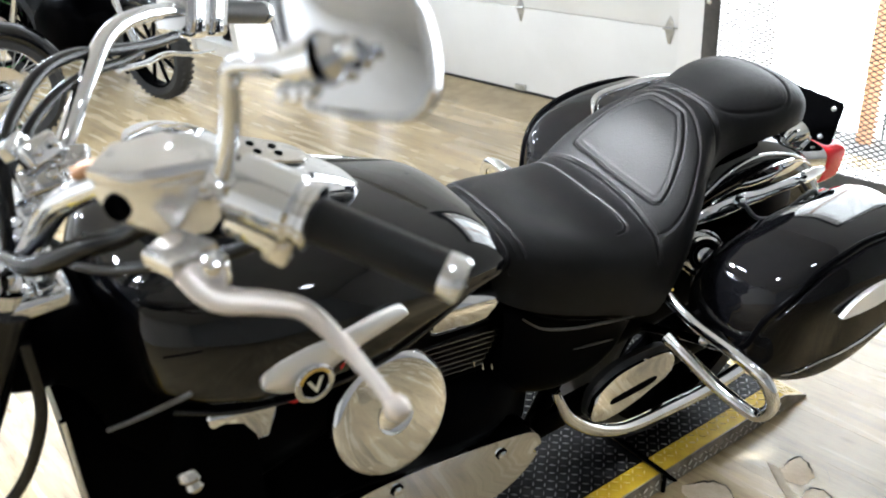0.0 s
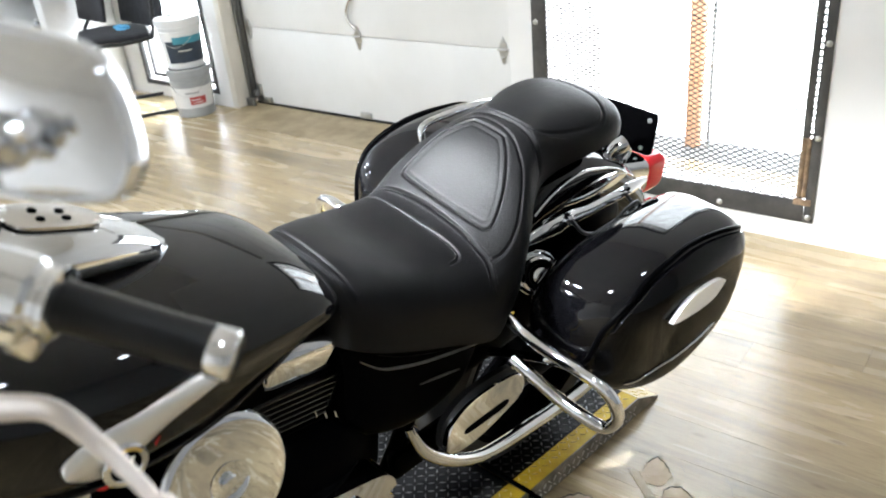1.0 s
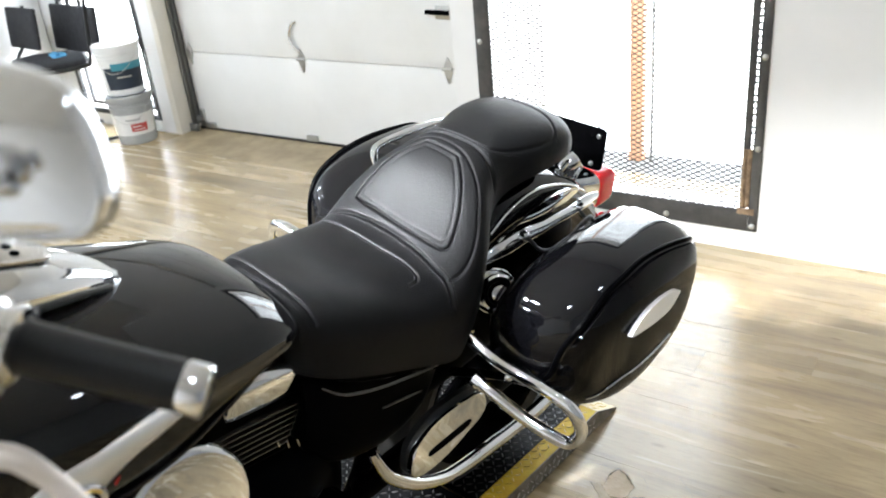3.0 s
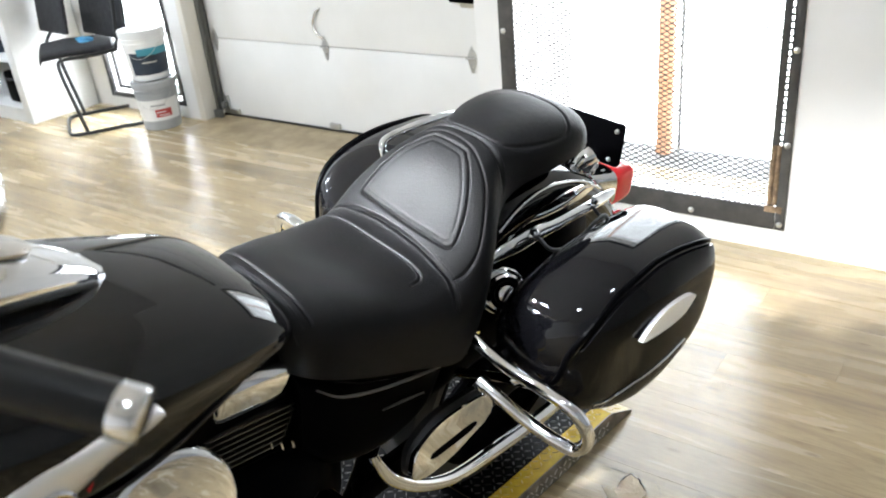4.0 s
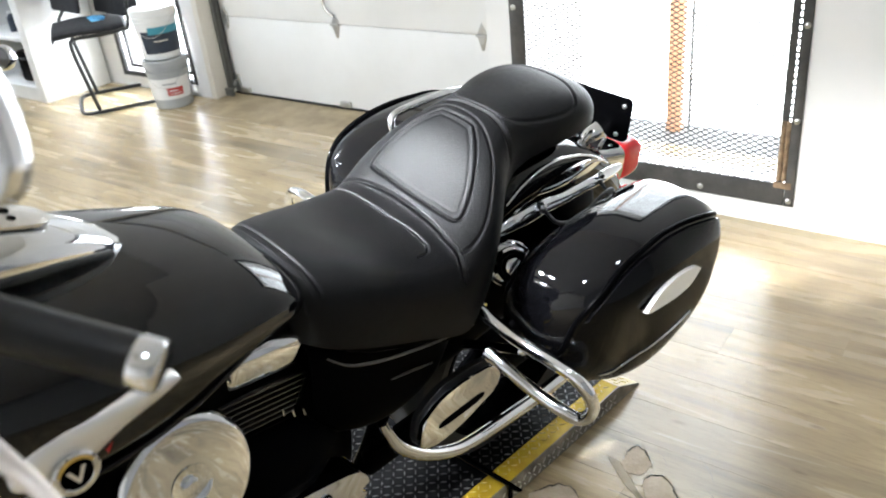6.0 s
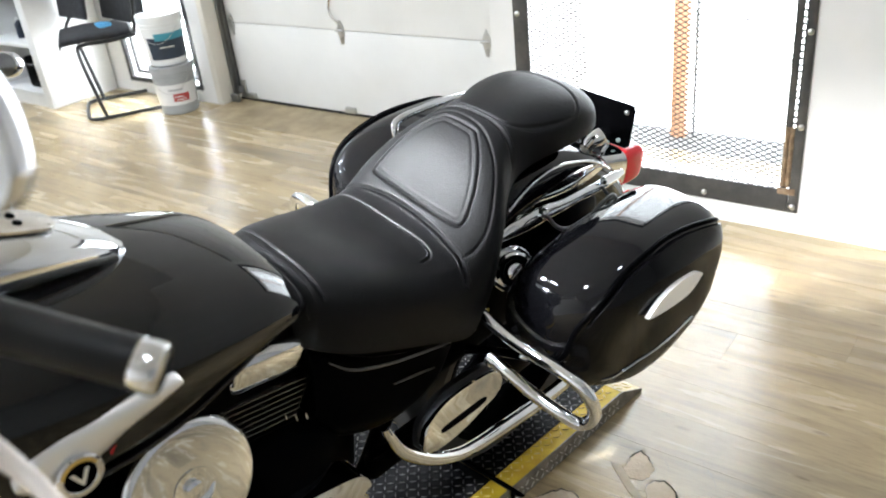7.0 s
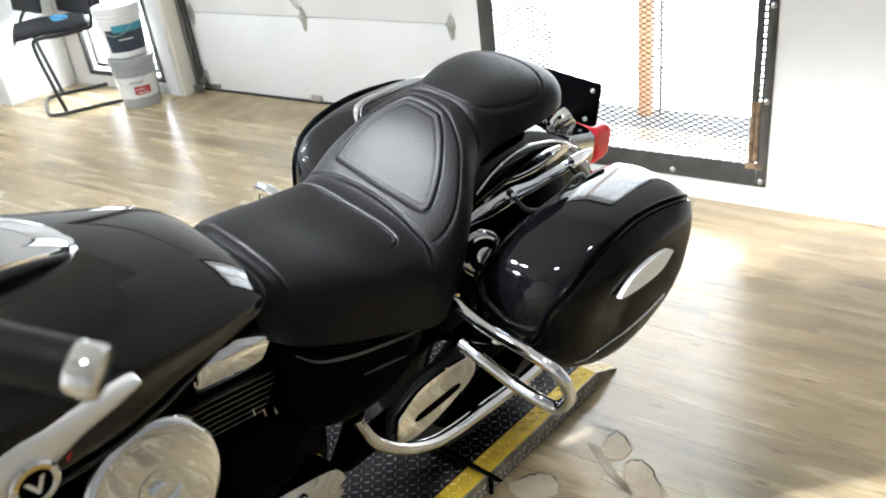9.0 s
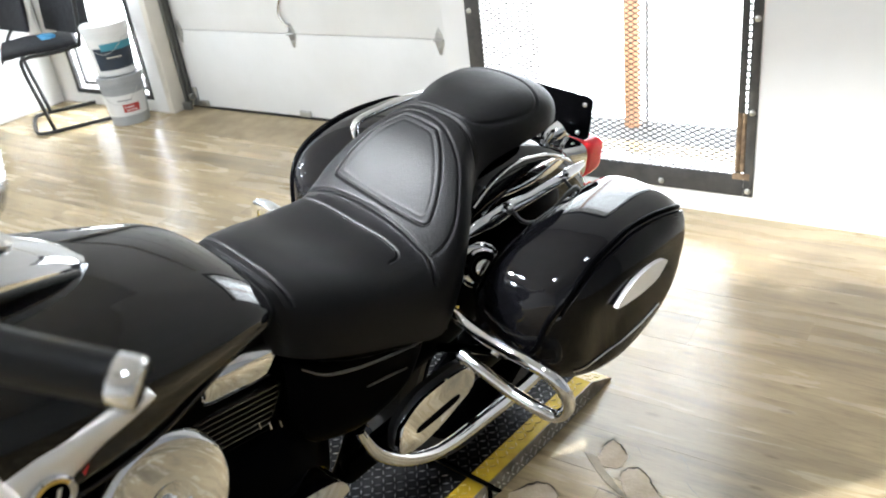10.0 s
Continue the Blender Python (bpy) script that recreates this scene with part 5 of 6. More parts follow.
for s in (1, -1):
    strut = part("fender_strut", tube([(0.13 * s, 0.665, 0.75), (0.132 * s, 0.7, 0.757), (0.135 * s, 0.75, 0.758), (0.135 * s, 0.8, 0.758), (0.135 * s, 0.86, 0.75), (0.135 * s, 0.92, 0.748), (0.135 * s, 0.98, 0.745), (0.132 * s, 1.04, 0.742), (0.128 * s, 1.085, 0.737)], [0.004, 0.012, 0.015, 0.0145, 0.011, 0.0105, 0.0115, 0.012, 0.005], 16, 5, flat=0.4, up=(1, 0, 0.5)), CHROME, bike, "chrome fender strut")
    face = slab(curve2(((0.742, 0.758), (0.79, 0.772), (0.85, 0.787), (0.91, 0.793), (0.985, 0.785), (1.02, 0.768), (0.96, 0.756), (0.88, 0.756), (0.8, 0.75)), 5), 0.005, Matrix(((0, 0, 1, 0.112 if s > 0 else -0.117), (1, 0, 0, 0), (0, 1, 0, 0), (0, 0, 0, 1))), 0.0018)
    part("strut_plate", face, CHROME, strut, "polished chrome fender plate")
    part("strut_bolt", lathe(((0.009, 0), (0.009, 0.008), (0.004, 0.011)), aim((0.136 * s, 0.99, 0.757), (s, 0, 0.2)), 12), CHROME, strut)
    part("strut_bolt", lathe(((0.012, 0), (0.013, 0.006), (0.009, 0.014), (0.004, 0.016)), aim((0.136 * s, 0.79, 0.762), (s, -0.2, 0.3)), 14), CHROME, strut)
    part("hose", tube([(0.14 * s, 0.985, 0.745), (0.165 * s, 0.985, 0.73), (0.19 * s, 0.96, 0.75), (0.2 * s, 0.93, 0.775), (0.205 * s, 0.89, 0.778), (0.205 * s, 0.85, 0.765), (0.2 * s, 0.8, 0.757), (0.19 * s, 0.77, 0.765), (0.165 * s, 0.77, 0.775), (0.14 * s, 0.785, 0.76)], 0.0038), RUBBER, strut, "thin black hose")

# saddlebags
BAG = [(0.636, 0.245, 0.035, 0.62, 0.67), (0.643, 0.247, 0.06, 0.585, 0.7), (0.67, 0.26, 0.09, 0.54, 0.738), (0.725, 0.274, 0.11, 0.5, 0.766), (0.82, 0.282, 0.12, 0.468, 0.783), (0.93, 0.283, 0.12, 0.47, 0.783), (1.03, 0.28, 0.113, 0.507, 0.771), (1.087, 0.272, 0.093, 0.557, 0.744), (1.115, 0.266, 0.068, 0.598, 0.712), (1.124, 0.262, 0.042, 0.624, 0.687)]
LID_TOP = ((0.655, -12), (0.66, 8), (0.676, 28), (0.7, 42), (0.731, 52), (0.77, 57), (0.808, 59), (0.86, 61), (0.902, 60), (0.947, 57), (0.985, 53), (1.03, 47), (1.08, 38), (1.112, 30))


def bag_point(y, a, grow=0.0, s=1):
    cx, hw, lo, hi = (along([(r[0], r[i]) for r in BAG], y) for i in (1, 2, 3, 4))
    a = radians(a)
    e = 2 / 3.0
    return V(s * (cx + (hw + grow) * abs(math.cos(a)) ** e * math.copysign(1, math.cos(a))), y, (lo + hi) / 2 + ((hi - lo) / 2 + grow) * abs(math.sin(a)) ** e * math.copysign(1, math.sin(a)))



def lid_mesh(s):
    """The outer half of a bag, standing proud of it, its rim rolled inwards."""
    rows = []
    n, front, rear = 44, LID_TOP[0][0], LID_TOP[-1][0]
    for i in range(n + 1):
        f = i / n
        y = front + (rear - front) * (f * f * (1 - f) + f * (1 - (1 - f) ** 2)) if 0 < i < n else (front if i == 0 else rear)
        high = along(LID_TOP, y)
        ends = min(1, 5 * i / n, 7 * (n - i) / n)
        row = []
        for k in range(33):
            u = k / 32
            rim = min(1, 45 * u, 9 * (1 - u)) * ends
            row.append(bag_point(y, high + (-82 - high) * u, -0.003 + 0.011 * math.sqrt(max(0, 1 - (1 - rim) ** 2)), s))
        rows.append(row)
    bm = bmesh.new()
    vs = [[bm.verts.new(p) for p in row] for row in rows]
    for a, b in zip(vs, vs[1:]):
        for k in range(32):
            bm.faces.new((a[k], a[k + 1], b[k + 1], b[k]))
    bmesh.ops.solidify(bm, geom=bm.faces[:], thickness=0.003)
    return bm


for s in (1, -1):
    rows = [(y, cx * s, hw, lo, hi) for y, cx, hw, lo, hi in BAG]
    bag = part("saddlebag", body(rows, 3.0, 56, 6), GLOSS, bike, "gloss black hard saddlebag")
    part("lid", lid_mesh(s), GLOSS, bag, "gloss black raised outer lid")
    # Black bead beside the lid draws the shade of its groove.
    seam = [(0.648, -60), (0.649, -30)] + [(y - 0.004 if y < 0.7 else y, q + 3.5) for y, q in LID_TOP]
    part("lid_groove_shade", tube([bag_point(y, q, 0.0008, s) for y, q in seam], 0.0056, 8, 4), SATIN, bag, "black bead drawn for the shade in the lid groove")
    part("pin_trim", tube([bag_point(y, q, 0.0095, s) for y, q in ((0.704, -32), (0.724, -25), (0.742, -17), (0.772, -11), (0.812, -9), (0.844, -7.5), (0.884, -7), (0.944, -7))], 0.002, 8, 4), CHROME, bag, "thin bright trim line")
    lens = part("reflector", slab(curve2([(s * u, v) for u, v in ((-0.09, -0.01), (-0.087, -0.014), (-0.056, -0.016), (0.0, -0.015), (0.05, -0.008), (0.08, 0.01), (0.083, 0.015), (0.056, 0.022), (0.0, 0.022), (-0.056, 0.01))], 6)[::s], 0.009, aim((0.406 * s, 0.846, 0.694), (0.99 * s, -0.03, 0.12), (0, 0, 1)) @ pose(0, 0, 0, 0, 0, -6 * s) @ Matrix.Diagonal((0.97, 1.2, 1, 1)), 0.0035, 3), CLEAR_LENS, bag, "clear white side reflector")
    part("grab_rail", tube([(0.2 * s, 0.735, 0.75), (0.21 * s, 0.737, 0.8), (0.225 * s, 0.75, 0.832), (0.228 * s, 0.83, 0.836), (0.228 * s, 0.93, 0.832), (0.225 * s, 0.985, 0.815), (0.22 * s, 0.995, 0.77)], 0.008, 12, 5), CHROME, bag, "chrome grab rail") if s < 0 else None

# tail lamp, plate bracket
tail = part("tail_lamp", body([(1.185, 0, 0.066, 0.632, 0.712), (1.19, 0, 0.074, 0.626, 0.718), (1.245, 0, 0.077, 0.626, 0.718), (1.262, 0, 0.074, 0.632, 0.712), (1.268, 0, 0.066, 0.64, 0.704)], 6, 36, 3), RED_LENS, bike, "red tail lamp")
part("lamp_housing", body([(1.08, 0, 0.03, 0.66, 0.71), (1.11, 0, 0.05, 0.64, 0.725), (1.17, 0, 0.07, 0.625, 0.725), (1.19, 0, 0.076, 0.624, 0.724)], 4, 32, 4), CHROME, tail, "chrome lamp housing")
PLATE = pose(-0.016, 1.2, 0.773, -6, -3, 0)
corners = [(sx * (0.07 + 0.012 * math.cos(a)), sz * (0.038 + 0.012 * math.sin(a))) for sx, sz, order in ((1, 1, 1), (-1, 1, -1), (-1, -1, 1), (1, -1, -1)) for a in [radians(15 * q) for q in range(7)][::order]]
plate = part("plate_bracket", slab(corners, 0.005, PLATE @ pose(0, 0.0025, 0, 90, 0, 0), 0.001), SATIN, bike, "black licence plate bracket, bare")
for x, z in ((0.064, 0.032), (0.055, -0.036), (0.0, -0.036), (-0.064, 0.032)):
    part("bracket_bolt", lathe(((0.0055, 0), (0.0055, 0.003), (0.003, 0.005)), PLATE @ aim((x, -0.003, z), (0, -1, 0)), 10), ZINC, plate)
for s in (1, -1):
    part("turn_signal", lathe(((0.008, -0.04), (0.014, -0.032), (0.019, -0.01), (0.019, 0.004), (0.015, 0.006)), aim((0.045 * s, 1.105, 0.782), (0.3 * s, 0.75, 0.4)), 20), CHROME, bike, "chrome turn signal housing")
    part("signal_stalk", tube([(0.03 * s, 1.06, 0.72), (0.04 * s, 1.06, 0.765), (0.045 * s, 1.075, 0.785)], 0.006), CHROME, bike)
    part("signal_stalk", tube([(0.03 * s, 1.15, 0.72), (0.05 * s, 1.13, 0.76), (0.045 * s, 1.09, 0.785)], 0.005), CHROME, bike)
part("red_marker", box((0.085, 1.13, 0.6), (0.105, 1.2, 0.63), 0.005), RED_LENS, bike, "small red marker lens")

# handlebar and controls
bar = part("handlebar", tube([(-0.03, -0.42, 1.06), (0.06, -0.4, 1.075), (0.12, -0.39, 1.1), (0.2, -0.36, 1.19), (0.26, -0.315, 1.235), (0.34, -0.28, 1.262), (0.424, -0.226, 1.262), (0.49, -0.176, 1.2435)], 0.0127, 14, 6), CHROME, bike, "pulled-back chrome handlebar")
G_IN, G_OUT = V(0.424, -0.226, 1.262), V(0.506, -0.164, 1.239)
axis = (G_OUT - G_IN).normalized()
g = aim(G_IN, axis)
glen = (G_OUT - G_IN).length
part("grip", lathe(((0.0155, 0), (0.0185, 0.003), (0.0185, 0.006), (0.0172, 0.009), (0.0168, glen * 0.5), (0.017, glen - 0.003), (0.0165, glen)), g, 32), RUBBER, bar, "black rubber grip")
part("bar_end", lathe(((0.0168, glen), (0.0176, glen + 0.002), (0.0176, glen + 0.014), (0.0165, glen + 0.017), (0.012, glen + 0.018)), g, 32), CHROME, bar, "chrome bar end cap")
switch = part("switch_housing", lathe(((0.02, -0.062), (0.026, -0.058), (0.027, -0.03), (0.027, -0.012), (0.0235, -0.008), (0.0235, -0.003), (0.0255, -0.001), (0.0255, 0.004), (0.02, 0.006)), g, 28), CHROME, bar, "chrome switch housing")
part("switch_box", box((-0.022, -0.032, -0.058), (0.022, 0.0, -0.014), 0.006, g), CHROME, switch)
part("switch_lug", box((-0.012, -0.05, -0.03), (0.006, -0.026, -0.008), 0.004, g), ALLOY, switch)
def facets(levels):
    """A hard-edged casting: one ring of corners for each level."""
    return skin([[V(x, y, z) for x, y in ring] for z, ring in levels])


top = [(0.343, -0.352), (0.369, -0.332), (0.377, -0.306), (0.384, -0.272), (0.345, -0.272), (0.322, -0.292), (0.322, -0.332)]
cx, cy = sum(x for x, _ in top) / 7, sum(y for _, y in top) / 7


def scaled(f, dx=0.0, dy=0.0):
    return [(cx + (x - cx) * f + dx, cy + (y - cy) * f + dy) for x, y in top]


perch = part("clutch_perch", facets(((1.24, scaled(0.5, 0.006, 0.006)), (1.256, scaled(0.86, 0.002, 0.002)), (1.276, scaled(0.98)), (1.29, scaled(0.97)))), PERCH, bar, "faceted chrome clutch master cylinder")
part("reservoir_cap", facets(((1.289, scaled(1.0)), (1.291, scaled(1.04)), (1.299, scaled(1.04)), (1.304, scaled(0.9)))), PERCH, perch, "chrome reservoir cap")
for x, y in ((0.336, -0.335), (0.37, -0.285)):
    part("cap_screw", lathe(((0.004, 0), (0.004, 0.0015), (0.002, 0.0025)), pose(x, y, 1.303), 12), CHROME, perch)
part("bar_clamp", lathe(((0.022, -0.11), (0.024, -0.106), (0.024, -0.072), (0.022, -0.068)), g, 24), CHROME, perch)
part("sight_glass", lathe(((0.0105, -0.002), (0.0105, 0.0015), (0.008, 0.002), (0.0075, 0.0)), aim((0.358, -0.342, 1.272), (0.6, -0.78, 0.1)), 20), SATIN, perch, "dark sight glass")
part("hose_banjo", tube([(0.33, -0.335, 1.29), (0.322, -0.348, 1.288), (0.315, -0.356, 1.282)], 0.006), COPPER, perch, "copper-coloured hose fitting")
part("lever_bracket", slab([(-0.014, -0.02), (0.022, -0.016), (0.026, 0.016), (-0.012, 0.022)], 0.012, aim((0.395, -0.312, 1.243), (-0.1, -0.05, 1)), 0.003), ALLOY, perch)
clutch = part("clutch_lever", tube([(0.385, -0.318, 1.251), (0.412, -0.316, 1.243), (0.438, -0.306, 1.231), (0.461, -0.281, 1.232), (0.48, -0.26, 1.229), (0.509, -0.247, 1.213), (0.536, -0.24, 1.2), (0.554, -0.237, 1.192)], [0.013, 0.0125, 0.0112, 0.0098, 0.0082, 0.0068, 0.0055, 0.005], 14, 6, flat=0.62), LEVER, perch, "satin alloy clutch lever")
part("lever_ball", lathe(((0.003, -0.009), (0.0068, -0.007), (0.0092, 0.0), (0.0068, 0.007), (0.003, 0.009)), aim((0.559, -0.2355, 1.1905), (0.8, 0.2, -0.4)), 20), LEVER, clutch)
part("pivot_bolt", lathe(((0.0095, -0.012), (0.0105, -0.006), (0.0105, 0.006), (0.008, 0.011), (0.003, 0.013)), aim((0.425, -0.3, 1.246), (0.2, -0.2, 0.95)), 20), CHROME, clutch)
part("switch_wire", tube([(0.37, -0.235, 1.215), (0.34, -0.27, 1.19), (0.26, -0.34, 1.15), (0.18, -0.37, 1.12), (0.12, -0.38, 1.06)], 0.006), CABLE, bar, "black wiring loom")

# left mirror, seen from its chrome back
MIR = Matrix(((0.7862, -0.1899, 0.4886, 0.5273), (0.5245, 0.2844, -0.7333, -0.2347), (0.0000, 0.8807, 0.3421, 1.4264), (0, 0, 0, 1)))
outline = curve2(((-0.064, 0.041), (-0.058, 0.047), (-0.038, 0.0505), (-0.013, 0.0485), (0.013, 0.043), (0.026, 0.0325), (0.035, 0.015), (0.041, -0.005), (0.0405, -0.016), (0.035, -0.026), (0.024, -0.031), (0.0, -0.035), (-0.029, -0.036), (-0.0365, -0.031), (-0.05, -0.014), (-0.061, 0.013), (-0.0655, 0.032)), 5)
mid = (sum(x for x, _ in outline) / len(outline), sum(y for _, y in outline) / len(outline))


def mirror_ring(scale, depth):
    return [MIR @ V(mid[0] + (x - mid[0]) * scale, mid[1] + (y - mid[1]) * scale, depth) for x, y in outline]


mirror = part("mirror_shell", skin([mirror_ring(0.9, -0.012), mirror_ring(0.98, -0.013), mirror_ring(1.0, -0.01), mirror_ring(1.0, -0.003), mirror_ring(0.99, 0.0012), mirror_ring(0.965, 0.0034), mirror_ring(0.935, 0.0036), mirror_ring(0.912, 0.0018), mirror_ring(0.895, 0.0), mirror_ring(0.86, 0.0004), mirror_ring(0.7, 0.0026), mirror_ring(0.4, 0.0052), mirror_ring(0.1, 0.006)]), CHROME, bike, "chrome mirror shell")
part("mirror_glass", skin([mirror_ring(0.88, -0.0135), mirror_ring(0.88, -0.0125)]), CHROME, mirror, "mirror glass")
part("mirror_mount", tube([MIR @ V(-0.022, -0.006, 0.003), MIR @ V(-0.022, -0.006, 0.03)], [0.014, 0.011], 16, 1), CHROME, mirror)
part("ball_socket", tube([MIR @ V(-0.034, -0.011, 0.02), MIR @ V(-0.014, -0.003, 0.024)], [0.0125, 0.0145], 18, 1), CHROME, mirror)
part("socket_gap", tube([MIR @ V(-0.014, -0.003, 0.024), MIR @ V(-0.009, -0.001, 0.025)], 0.0095, 16, 1), SATIN, mirror, "dark gap in the ball joint")
part("ball_cap", tube([MIR @ V(-0.009, -0.001, 0.025), MIR @ V(-0.003, 0.002, 0.026)], [0.0125, 0.009], 16, 1), CHROME, mirror)
part("mount_bolt", tube([MIR @ V(-0.003, 0.002, 0.026), MIR @ V(0.006, 0.006, 0.028)], [0.006, 0.0055], 12, 1), CHROME, mirror)
for u, v in ((-0.032, -0.024), (-0.024, -0.022), (-0.017, -0.02)):
    part("adjuster_nut", lathe(((0.004, -0.003), (0.0055, 0.0), (0.0055, 0.005), (0.003, 0.007)), MIR @ aim((u, v, 0.026), (-0.2, -0.3, 1)), 8), CHROME, mirror)
part("mirror_stem", tube([(0.390, -0.275, 1.290), (0.398, -0.272, 1.315), (0.409, -0.270, 1.348), (0.415, -0.270, 1.375), (0.427, -0.267, 1.390), (0.455, -0.258, 1.399), (0.504, -0.251, 1.415)], 0.0071, 14, 5), CHROME, bike, "bent chrome mirror stem")
part("stem_nut", lathe(((0.012, 0), (0.012, 0.01), (0.009, 0.012)), aim((0.388, -0.276, 1.284), (0.2, 0.05, 1)), 6), CHROME, bike)

# right side of the bar with its controls, cables
rbar = part("handlebar", tube([(0.04, -0.385, 1.08), (0.02, -0.345, 1.11), (0.0, -0.313, 1.143), (-0.05, -0.268, 1.182), (-0.12, -0.212, 1.208), (-0.2, -0.128, 1.188), (-0.3, -0.025, 1.136), (-0.42, 0.108, 1.068)], 0.0108, 14, 6), CHROME, bike, "chrome right handlebar")
R_IN, R_OUT = V(-0.305, -0.02, 1.133), V(-0.405, 0.092, 1.077)
rg, rlen = aim(R_IN, R_OUT - R_IN), (R_OUT - R_IN).length
part("grip", lathe(((0.016, 0), (0.0195, 0.003), (0.0185, 0.008), (0.0185, rlen - 0.003), (0.017, rlen)), rg, 28), RUBBER, rbar, "black rubber throttle grip")
part("bar_end", lathe(((0.018, rlen), (0.0195, rlen + 0.002), (0.0195, rlen + 0.02), (0.016, rlen + 0.024)), rg, 28), CHROME, rbar, "chrome bar end cap")
part("throttle_housing", box((-0.028, -0.034, -0.055), (0.028, 0.034, -0.004), 0.009, rg, segments=3), CHROME, rbar, "chrome throttle housing")
part("kill_switch", box((-0.012, -0.012, -0.04), (0.012, 0.012, -0.015), 0.003, rg @ pose(0.0, 0.03, 0.0)), RED_PAINT, rbar, "red kill switch")
part("brake_perch", box((-0.03, -0.036, -0.12), (0.03, 0.036, -0.062), 0.012, rg, segments=3), CHROME, rbar, "chrome brake master cylinder")
part("brake_lever", tube([(-0.1, -0.22, 1.165), (-0.16, -0.17, 1.14), (-0.22, -0.125, 1.12), (-0.28, -0.07, 1.085), (-0.33, -0.02, 1.06)], [0.0045, 0.005, 0.005, 0.0042, 0.0035], 12, 5, flat=0.7), CHROME, rbar, "satin alloy brake lever")
part("cable", tube([(0.1, -0.4, 1.08), (0.085, -0.39, 1.15), (0.06, -0.376, 1.191), (0.017, -0.347, 1.207), (-0.027, -0.313, 1.215), (-0.07, -0.271, 1.207), (-0.113, -0.218, 1.185), (-0.157, -0.166, 1.165), (-0.2, -0.116, 1.151)], 0.0075, 10, 5), CABLE, rbar, "black control cable")
part("cable", tube([(0.1, -0.41, 1.06), (0.1, -0.4, 1.12), (0.08, -0.39, 1.154), (0.04, -0.357, 1.176), (0.0, -0.327, 1.185), (-0.04, -0.29, 1.187), (-0.08, -0.249, 1.18), (-0.11, -0.215, 1.17), (-0.14, -0.18, 1.165)], 0.0065, 10, 5), CABLE, rbar, "black control cable")

# steering head, clamps, fork, headlamp and front fender
part("top_clamp", box((-0.13, -0.5, 1.02), (0.13, -0.36, 1.05), 0.012, segments=3), CHROME, bike, "chrome top fork clamp")
for x in (-0.05, 0.05):
    part("riser", lathe(((0.022, 0), (0.024, 0.004), (0.02, 0.03), (0.024, 0.06), (0.022, 0.075), (0.012, 0.08)), pose(x, -0.4, 1.048, 0, 0, 0), 20), CHROME, bike, "chrome bar riser")
    part("riser_bolt", lathe(((0.008, 0), (0.008, 0.008), (0.004, 0.011)), pose(x, -0.4, 1.128), 6), CHROME, bike)
for s in (1, -1):
    fork = part("fork_leg", tube([(0.105 * s, -0.42, 1.06), (0.105 * s, -0.6, 0.7), (0.1 * s, -0.78, 0.33)], 0.026, 18, 1), CHROME, bike, "chrome fork leg")
    part("fork_cover", tube([(0.105 * s, -0.43, 1.04), (0.105 * s, -0.53, 0.84)], 0.036, 20, 1), GLOSS, fork)
    part("fork_cap", lathe(((0.022, 0), (0.024, 0.006), (0.016, 0.012), (0.008, 0.014)), aim((0.105 * s, -0.418, 1.062), (0, 0.42, 0.9)), 20), CHROME, fork)
    part("lower_leg", tube([(0.102 * s, -0.66, 0.58), (0.1 * s, -0.78, 0.33)], 0.034, 18, 1), ALLOY, fork)
part("headlamp", lathe(((0.03, -0.09), (0.07, -0.07), (0.095, -0.02), (0.1, 0.03), (0.098, 0.05), (0.085, 0.055)), aim((0, -0.62, 0.98), (0, -1, -0.05)), 40), CHROME, bike, "chrome headlamp shell")
part("headlamp_lens", lathe(((0.086, 0.05), (0.07, 0.062), (0.03, 0.07), (0.003, 0.072)), aim((0, -0.62, 0.98), (0, -1, -0.05)), 40), CLEAR_LENS, bike)
for x, y, z, r, turn in ((0.085, -0.35, 1.185, 0.013, 0.5), (0.08, -0.322, 1.168, 0.011, -0.4), (0.082, -0.357, 1.152, 0.014, 0.1), (0.08, -0.388, 1.114, 0.016, 0.6), (0.06, -0.345, 1.13, 0.014, -0.2), (0.075, -0.37, 1.19, 0.01, 0.9)):
    way = (0.75, turn, 0.6)
    block = part("bar_clamp", box((-1.5 * r, -r, -r), (1.5 * r, r, 0.7 * r), 0.3 * r, aim((x, y, z), way), segments=3), CHROME, bike, "chrome bar clamp")
    for u in (-0.8 * r, 0.8 * r):
        part("clamp_bolt", lathe(((r * 0.45, 0), (r * 0.45, r * 0.35), (r * 0.25, r * 0.5)), aim((x, y, z), way) @ pose(u, 0, 0.69 * r), 8), CHROME, block)
part("wiring_sleeve", tube([(0.1, -0.41, 1.09), (0.17, -0.392, 1.115), (0.215, -0.352, 1.15), (0.245, -0.318, 1.17), (0.275, -0.3, 1.2)], [0.008, 0.0105, 0.0105, 0.009, 0.007], 14, 5), CABLE, bike, "thick black wiring sleeve")
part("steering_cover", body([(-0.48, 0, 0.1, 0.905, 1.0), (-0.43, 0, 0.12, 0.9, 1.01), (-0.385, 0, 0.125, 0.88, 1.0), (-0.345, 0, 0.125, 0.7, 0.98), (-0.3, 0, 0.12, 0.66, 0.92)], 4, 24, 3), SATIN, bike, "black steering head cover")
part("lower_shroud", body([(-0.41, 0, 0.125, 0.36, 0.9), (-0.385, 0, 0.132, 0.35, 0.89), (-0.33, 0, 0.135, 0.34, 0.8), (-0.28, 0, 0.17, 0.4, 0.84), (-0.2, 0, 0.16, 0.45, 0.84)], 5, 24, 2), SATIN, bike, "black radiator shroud")
